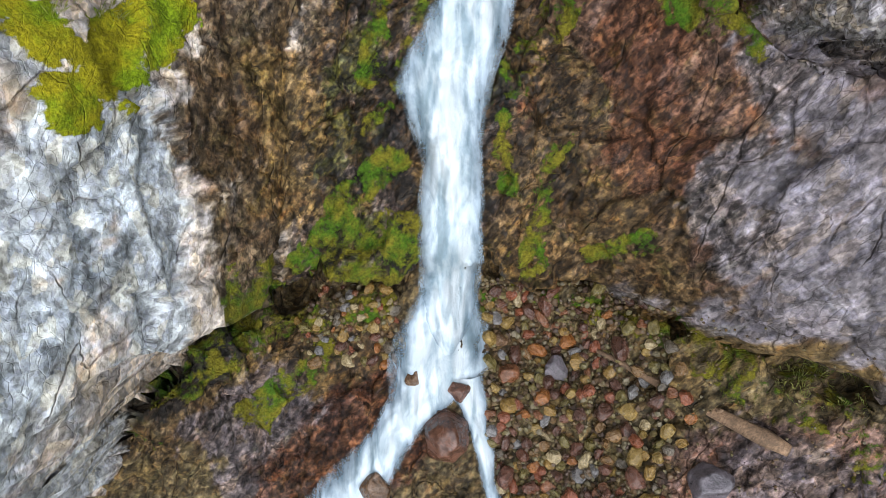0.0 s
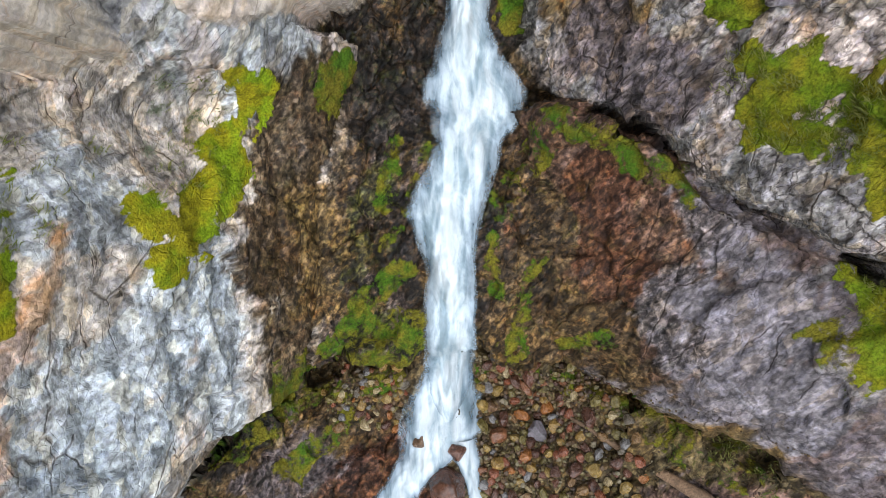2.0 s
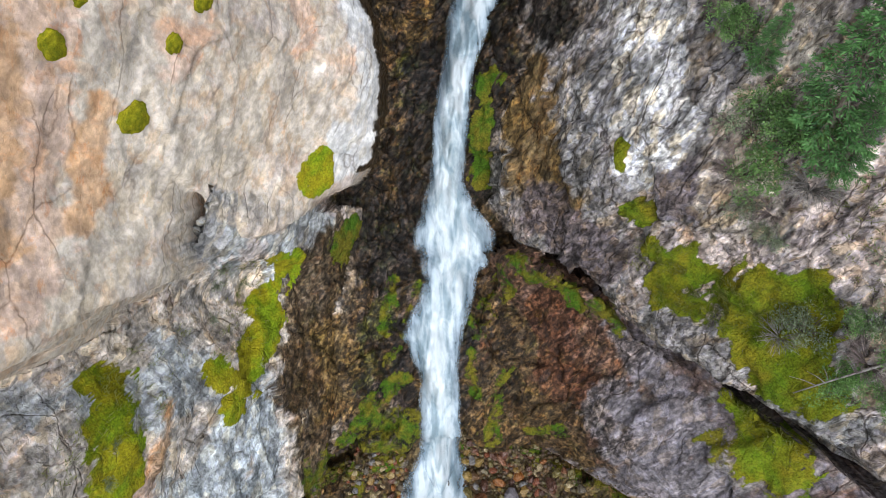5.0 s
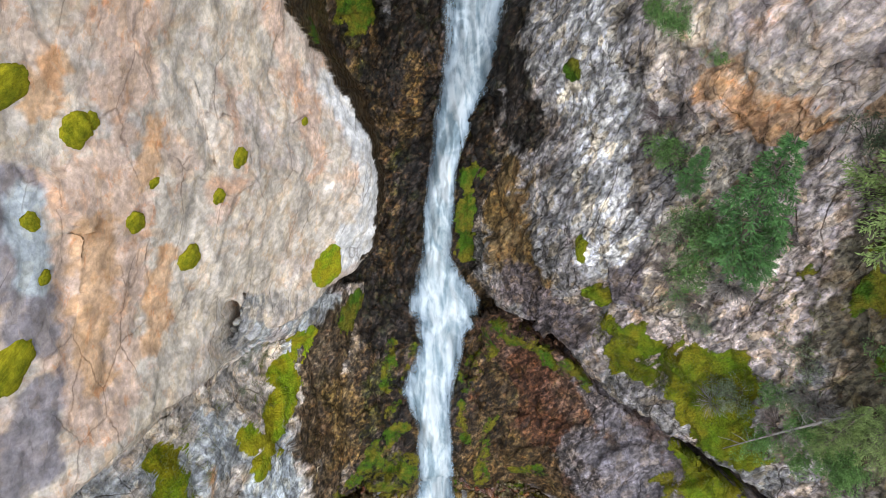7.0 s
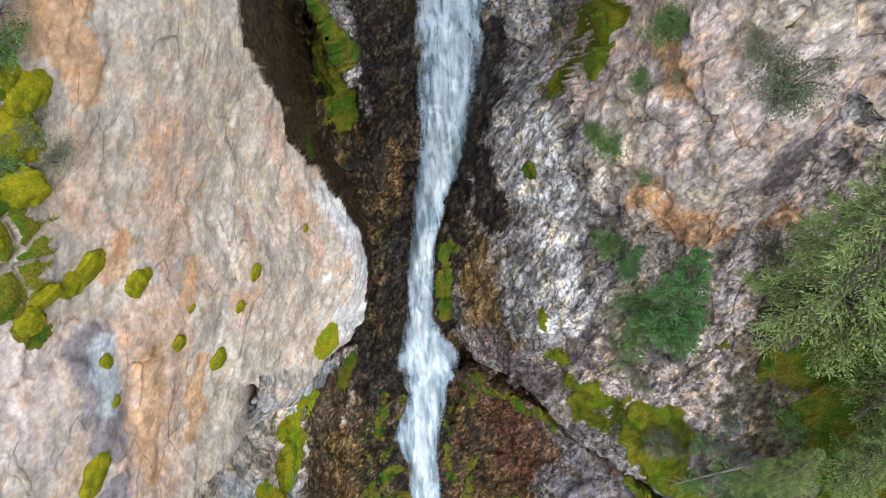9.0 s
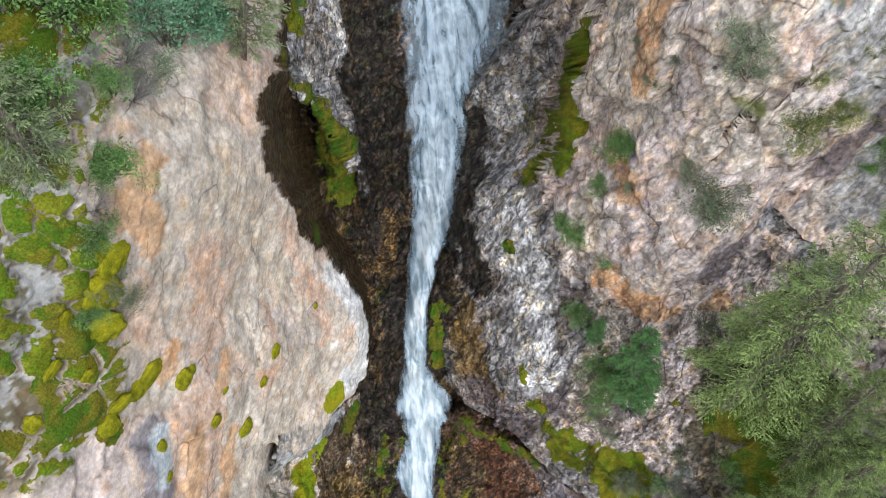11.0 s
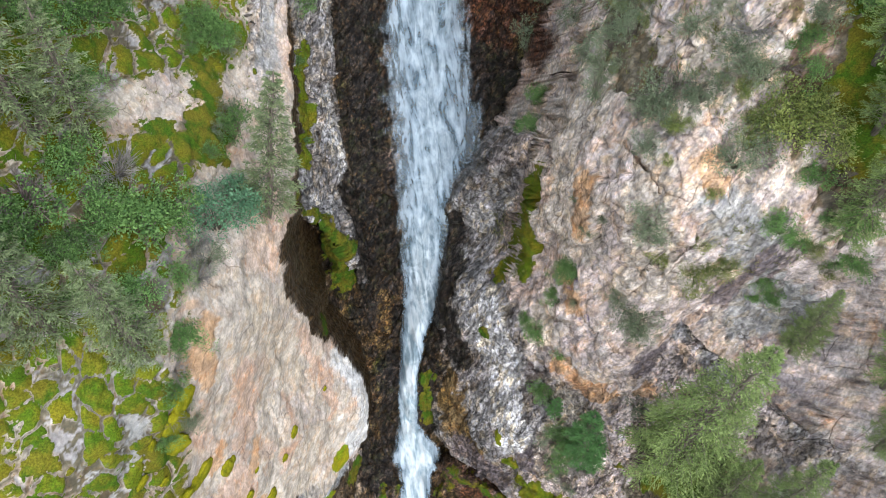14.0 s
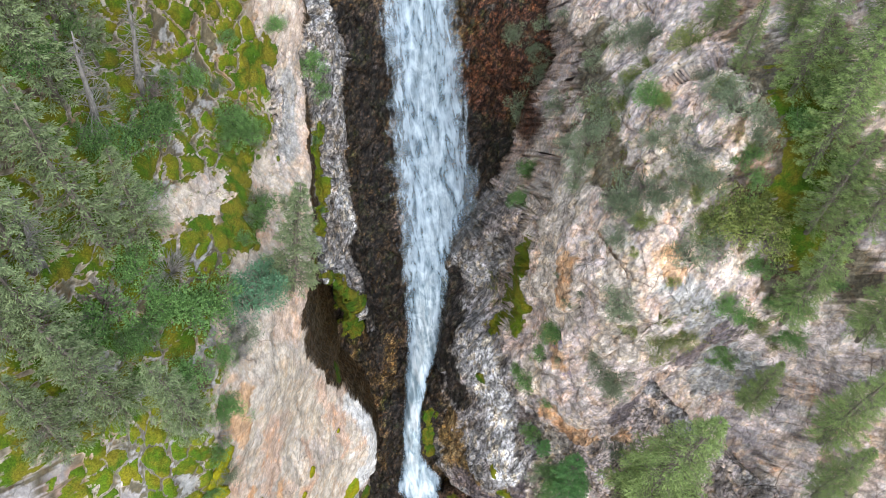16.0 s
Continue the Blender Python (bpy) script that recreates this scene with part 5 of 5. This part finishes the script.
LEFT_FIRS = ((-12.2, 51.6, 8.5), (-12.7, 53.2, 8), (-11.3, 53.6, 7), (-12.8, 49.1, 8), (-11.3, 45.4, 8.5), (-10.2, 45.0, 7), (-13.1, 45.4, 8), (-12.6, 41.4, 7), (-13.9, 42.4, 7.5), (-11.3, 38.4, 7.8),
             (-13.6, 37.8, 6.5), (-8.8, 37.0, 6.5), (-11.8, 55.2, 7), (-12.4, 55.3, 7))
YOUNG_FIRS = ((10.8, 22.9, 6.6), (9.7, 25.6, 2.4), (11.3, 22.4, 3.6))
DEAD_FIRS = ((-10.3, 52.4, 6.5), (-11.5, 50.6, 6), (-12.7, 45.4, 5))
LEAFY = ((-10.4, 50.1, 1.7), (-9.8, 51.2, 1.4), (-6.9, 49.7, 1.5), (-7.5, 50.6, 1.2), (-4.4, 55.6, 1.0), (-2.6, 53.5, 1.3), (-2.5, 51.9, 1.0), (-11.2, 42.4, 1.7), (-10.8, 41.0, 1.0),
         (-8.7, 41.3, 2.0), (-8.0, 41.6, 1.6), (-9.7, 42.0, 1.4), (-7.7, 37.0, 1.0), (-8.4, 35.0, 1.0), (-3.0, 48.6, 0.6), (-3.1, 43.9, 0.5), (10.1, 35.5, 0.9), (11.1, 45.0, 1.0),
         (10.1, 43.1, 1.0), (15.1, 48.8, 1.2), (18.2, 34.8, 0.9), (18.7, 34.2, 0.7), (10.2, 35.5, 1.0), (9.5, 33.8, 0.7), (9.0, 31.4, 0.9), (8.6, 31.8, 0.7), (9.9, 30.1, 0.5),
         (9.3, 26.6, 1.1), (9.7, 22.5, 1.0), (10.7, 23.4, 1.3), (10.2, 23.9, 1.2), (-9.3, 32.7, 0.8), (-7.8, 36.9, 0.9))
BLUE = ((-6.6, 40.8, 2.0), (-6.0, 41.6, 1.4))
YELLOW = ((18.2, 42.3, 2.4), (17.1, 42.6, 1.6), (18.9, 42.9, 1.8), (14.8, 36.0, 1.4), (15.8, 36.4, 1.0), (13.3, 36.9, 0.8), (19.0, 37.1, 0.8), (17.5, 51.3, 1.3), (19.8, 35.7, 0.7))
SAGE = ((-7.9, 18.4, 0.4), (-7.5, 19.0, 0.45), (-7.2, 18.2, 0.35), (-8.0, 17.4, 0.3), (-9.0, 14.6, 0.35), (-8.9, 15.6, 0.3), (13.7, 49.0, 1.4), (13.0, 46.8, 1.4), (13.7, 47.4, 1.3), (11.9, 44.7, 1.1), (13.5, 44.2, 1.5), (13.3, 43.2, 1.2), (16.6, 52.4, 1.2), (16.1, 41.9, 1.6), (15.2, 41.2, 1.3),
        (12.7, 33.0, 1.3), (12.6, 38.9, 1.2), (12.6, 38.0, 1.0), (17.5, 48.1, 1.5), (17.1, 48.8, 1.3), (18.4, 46.9, 1.2), (12.4, 42.1, 1.0), (12.8, 33.3, 1.6), (12.6, 32.7, 1.0),
        (13.5, 27.4, 1.1), (12.6, 18.4, 1.0), (12.8, 20.0, 1.0), (11.4, 17.7, 1.0), (10.4, 20.6, 0.7), (9.6, 21.6, 0.8), (-8.5, 33.5, 0.8), (-8.6, 32.8, 0.7), (9.8, 23.7, 1.3),
        (-6.9, 39.5, 1.0))

firs = [conifer("fir_tree", k, 8.0, (1.7, 1.9, 1.5, 2.0)[k], NEEDLES, "tall feathery grey-green fir rooted on the steep slope", 24, 0.25, 6) for k in range(4)]
bright = [conifer("fir_tree", 10 + k, 12.0, (2.7, 3.0, 2.5)[k], NEEDLES_BRIGHT, "tall feathery yellow-green fir rooted on the steep slope", 34, 0.15, 4.6) for k in range(3)]
plant(bright, RIGHT_FIRS, "firs of the slopes", 1, 12.0, 0.03)
plant(firs, LEFT_FIRS, "firs of the slopes", 2, 8.0, 0.03)
tall = [conifer("fir_tree", 15, 17.0, 3.4, NEEDLES_BRIGHT, "very tall feathery yellow-green fir standing below the rock head", 46, 0.15, 4.6)]
plant(tall, ((14.2, 23.8, 17.5),), "firs of the slopes", 21, 17.0, 0.03)
edge_fir = [conifer("fir_tree", 16, 9.0, 1.7, NEEDLES, "slim grey-green fir leaning out from the cliff's edge", 26, 0.25, 6)]
plant(edge_fir, ((-4.9, 40.6, 9.5),), "firs of the slopes", 22, 9.0, 0.25)
young = [conifer("young_fir", 20, 6.5, 1.65, NEEDLES_YOUNG, "dense deep green young fir growing on a rock ledge", 24, 0.25, 7)]
plant(young, YOUNG_FIRS, "young firs on the ledge", 3, 6.5, 0.05)
bare = [dead_tree("dead_fir", k, 6.0) for k in (31, 32)]
plant(bare, DEAD_FIRS, "dead firs", 4, 6.0)
leafy = [shrub("leafy_shrub", 40 + k, LEAVES, "bright green leafy shrub rooted in the rock", 3200, 0.062) for k in range(3)]
plant(leafy, LEAFY, "leafy shrubs", 5)
blue = [shrub("blue_green_shrub", 50, BLUE_LEAVES, "dense blue-green shrub at the cliff's edge", 3600, 0.06, 0.9)]
plant(blue, BLUE, "blue-green shrubs", 6)
yellow = [shrub("yellow_green_shrub", 60 + k, YELLOW_LEAVES, "yellow-green low shrub on the rocky slope", 4200, 0.046, 0.55) for k in range(2)]
plant(yellow, YELLOW, "yellow-green shrubs", 7)
sage = [shrub("grey_green_shrub", 70 + k, SAGE_LEAVES, "pale grey-green sparse shrub on bare rock", 2000, 0.06, 0.7) for k in range(3)]
plant(sage, SAGE, "grey-green shrubs", 8)
RED_TWIGS = wood_material("dry_twigs", (0.10, 0.07, 0.065), (0.26, 0.20, 0.19))
bare_bushes = [bare_bush("dry_bush", 81, RED_TWIGS, "dry leafless brown bush on the rock"), bare_bush("dry_bush", 82, GREY_WOOD, "dry leafless grey bush on the rock")]
plant(bare_bushes, ((-9.6, 43.6, 1.3), (-7.4, 40.2, 1.1), (-11.6, 43.0, 1.4), (-8.2, 36.0, 0.9), (-10.2, 52.0, 1.2), (-8.8, 33.6, 0.7), (16.4, 46.6, 1.2), (17.8, 45.0, 1.1), (14.2, 44.8, 1.0), (9.0, 28.3, 1.0), (9.4, 22.6, 1.1), (10.9, 22.2, 1.3), (10.3, 21.3, 0.9), (12.6, 17.2, 1.2), (13.2, 18.4, 1.0), (11.0, 17.3, 0.9), (-9.0, 38.0, 1.0), (-7.2, 39.0, 1.0)), "dry bushes", 9)
PETALS = leaf_material("violet_petals", (0.10, 0.06, 0.25), (0.28, 0.18, 0.5))
violet = [shrub("violet_flowers", 90, PETALS, "small clump of violet flowers in a rock crack", 500, 0.09, 0.5)]
plant(violet, ((10.2, 34.6, 0.28), (10.9, 33.2, 0.3), (10.4, 32.9, 0.22), (10.5, 35.2, 0.25)), "violet flowers", 10)
# what grows scattered: across from, to, up from, to, count, smallest, largest
SCATTER = ((sage, "grey-green shrubs", 12.2, 17.5, 43.5, 55, 34, 0.5, 1.3), (yellow, "yellow-green shrubs", 12.5, 19.0, 36.0, 53, 16, 0.4, 1.0), (leafy, "leafy shrubs", -13.0, -6.0, 38.5, 55, 26, 0.6, 1.4),
           (sage, "grey-green shrubs", -13.0, -5.0, 40.0, 55, 12, 0.6, 1.2), (leafy, "leafy shrubs", 12.0, 14.5, 15.5, 21, 10, 0.5, 1.0), (sage, "grey-green shrubs", 9.0, 13.0, 33.0, 40, 8, 0.3, 0.7),
           (leafy, "leafy shrubs", 17.5, 22.0, 33.0, 50, 14, 0.5, 1.2))
for k, (models, group, u0, u1, v0, v1, count, small, large) in enumerate(SCATTER):
    rnd = random.Random(200 + k)
    plant(models, [(rnd.uniform(u0, u1), rnd.uniform(v0, v1), rnd.uniform(small, large)) for _ in range(count)], group, 300 + k)
retire(tall + edge_fir + bare_bushes + violet + firs + bright + young + bare + leafy + blue + yellow + sage)

# moss cushions on the pale wall: across, up, width, height
CUSHIONS = ((-6.0, 27.6, 0.75, 0.55), (-6.5, 26.4, 0.50, 0.55), (-7.9, 26.1, 0.60, 0.75), (-7.4, 24.6, 0.90, 0.80), (-7.5, 27.1, 0.50, 0.30), (-8.4, 28.7, 0.90, 0.90), (-8.2, 28.9, 0.50, 0.50),
            (-9.0, 29.7, 1.30, 0.90), (-9.3, 29.3, 0.80, 0.90), (-9.7, 29.2, 1.10, 0.90), (-10.0, 28.7, 0.80, 0.80), (-9.1, 26.6, 0.45, 0.45), (-9.3, 25.2, 0.40, 0.40), (-8.8, 33.4, 1.30, 1.60),
            (-9.2, 32.2, 1.20, 1.20), (-8.3, 34.4, 1.30, 1.00), (-4.2, 28.7, 0.35, 0.30), (-10.0, 23.3, 1.60, 0.90), (-9.9, 30.9, 0.50, 0.40), (-10.3, 31.5, 0.70, 0.50), (-10.9, 30.0, 0.60, 0.60),
            (-9.1, 26.5, 0.35, 0.40), (-8.4, 34.8, 0.80, 0.70), (-9.6, 33.0, 0.50, 0.40))


def cushion_mesh(seed):
    bm = bmesh.new()
    bmesh.ops.create_icosphere(bm, subdivisions=4, radius=0.5)
    shift = Vector((seed * 2.3, seed, 0))
    for vert in bm.verts:
        d = vert.co.normalized()
        vert.co = vert.co * (1 + 0.3 * noise.noise(d * 1.8 + shift) + 0.12 * noise.noise(d * 4 + shift) + 0.04 * noise.noise(d * 11 + shift))
    me = bpy.data.meshes.new("moss_cushion")
    bm.to_mesh(me)
    bm.free()
    me.materials.append(CUSHION)
    return shade(me)


def build_cushions():
    rnd = random.Random(3)
    kinds = [cushion_mesh(k) for k in range(4)]
    for u, v, a, b in CUSHIONS:
        ob = new("moss_cushion", rnd.choice(kinds))
        q, n = on_rock(u, v, 0.02)
        m = Matrix.Translation(q) @ n.to_track_quat("Z", "Y").to_matrix().to_4x4()
        ob.matrix_world = m @ Matrix.Diagonal((a, b, 0.45 * min(a, b), 1))
        tagged(ob, "olive-green moss cushion clinging to the pale rock face", "moss", "moss cushions of the wall")


build_cushions()


def build_grass():
    """Blades on the ledges and the moss banks."""
    rnd = random.Random(8)
    verts, faces = [], []
    # across, up, half width, half height, tufts
    for a, b, ru, rv, tufts in ((9.0, 17.9, 0.9, 0.5, 90), (10.6, 18.0, 1.4, 0.9, 150), (8.0, 19.4, 0.7, 0.5, 50), (-7.2, 17.6, 0.6, 1.6, 50), (-9.1, 16.6, 0.7, 1.0, 60), (11.5, 13.4, 0.9, 0.7, 50), (8.4, 36.0, 0.4, 1.8, 70),
                                (14.0, 47.5, 1.5, 3.0, 120), (16.5, 45.5, 1.5, 2.5, 90), (-9.8, 40.0, 2.5, 3.0, 90), (-7.5, 50.0, 2.0, 4.0, 90), (17.0, 37.5, 2.0, 1.5, 50), (12.3, 20.5, 1.0, 2.0, 60), (9.6, 7.4, 0.9, 0.5, 40)):
        for _ in range(tufts):
            q, n = on_rock(a + ru * rnd.uniform(-1, 1), b + rv * rnd.uniform(-1, 1))
            for _ in range(9):
                way = (n * 0.5 + Vector((rnd.gauss(0, 0.4), rnd.gauss(0, 0.4), 0.7))).normalized()
                spray(verts, faces, q + Vector((rnd.gauss(0, 0.06), rnd.gauss(0, 0.06), 0)), way, rnd.uniform(0.15, 0.4), 0.012, rnd)
    tagged(new("grass", mesh_of("grass", verts, faces, GRASS, False)), "thin yellow-green grass tufts on ledges and moss banks", "grass", kind="stuff")


build_grass()

# ---- unseen valley floor beyond the gorge, added also to block light from below ----
def build_ground():
    m, nt, bsdf = material("valley_ground")
    at = object_coord(nt)
    col = blend(nt, span(nt, noise_node(nt, at, 0.02, 8, 0.6), 0.35, 0.65), (0.05, 0.07, 0.025), (0.13, 0.12, 0.07))
    nt.links.new(col, bsdf.inputs["Base Color"])
    bsdf.inputs["Roughness"].default_value = 0.95
    s = np.concatenate([[-2000, -600, -200], np.linspace(-100, 100, 41), [200, 600, 2000]])
    verts = [(x, y - 40, -9 + 1.2 * noise.noise(Vector((x * 0.05, y * 0.05, 0)))) for y in s for x in s]
    n = len(s)
    faces = [(j * n + i, j * n + i + 1, (j + 1) * n + i + 1, (j + 1) * n + i) for j in range(n - 1) for i in range(n - 1)]
    tagged(new("ground", mesh_of("ground", verts, faces, m)), kind="structure")


build_ground()
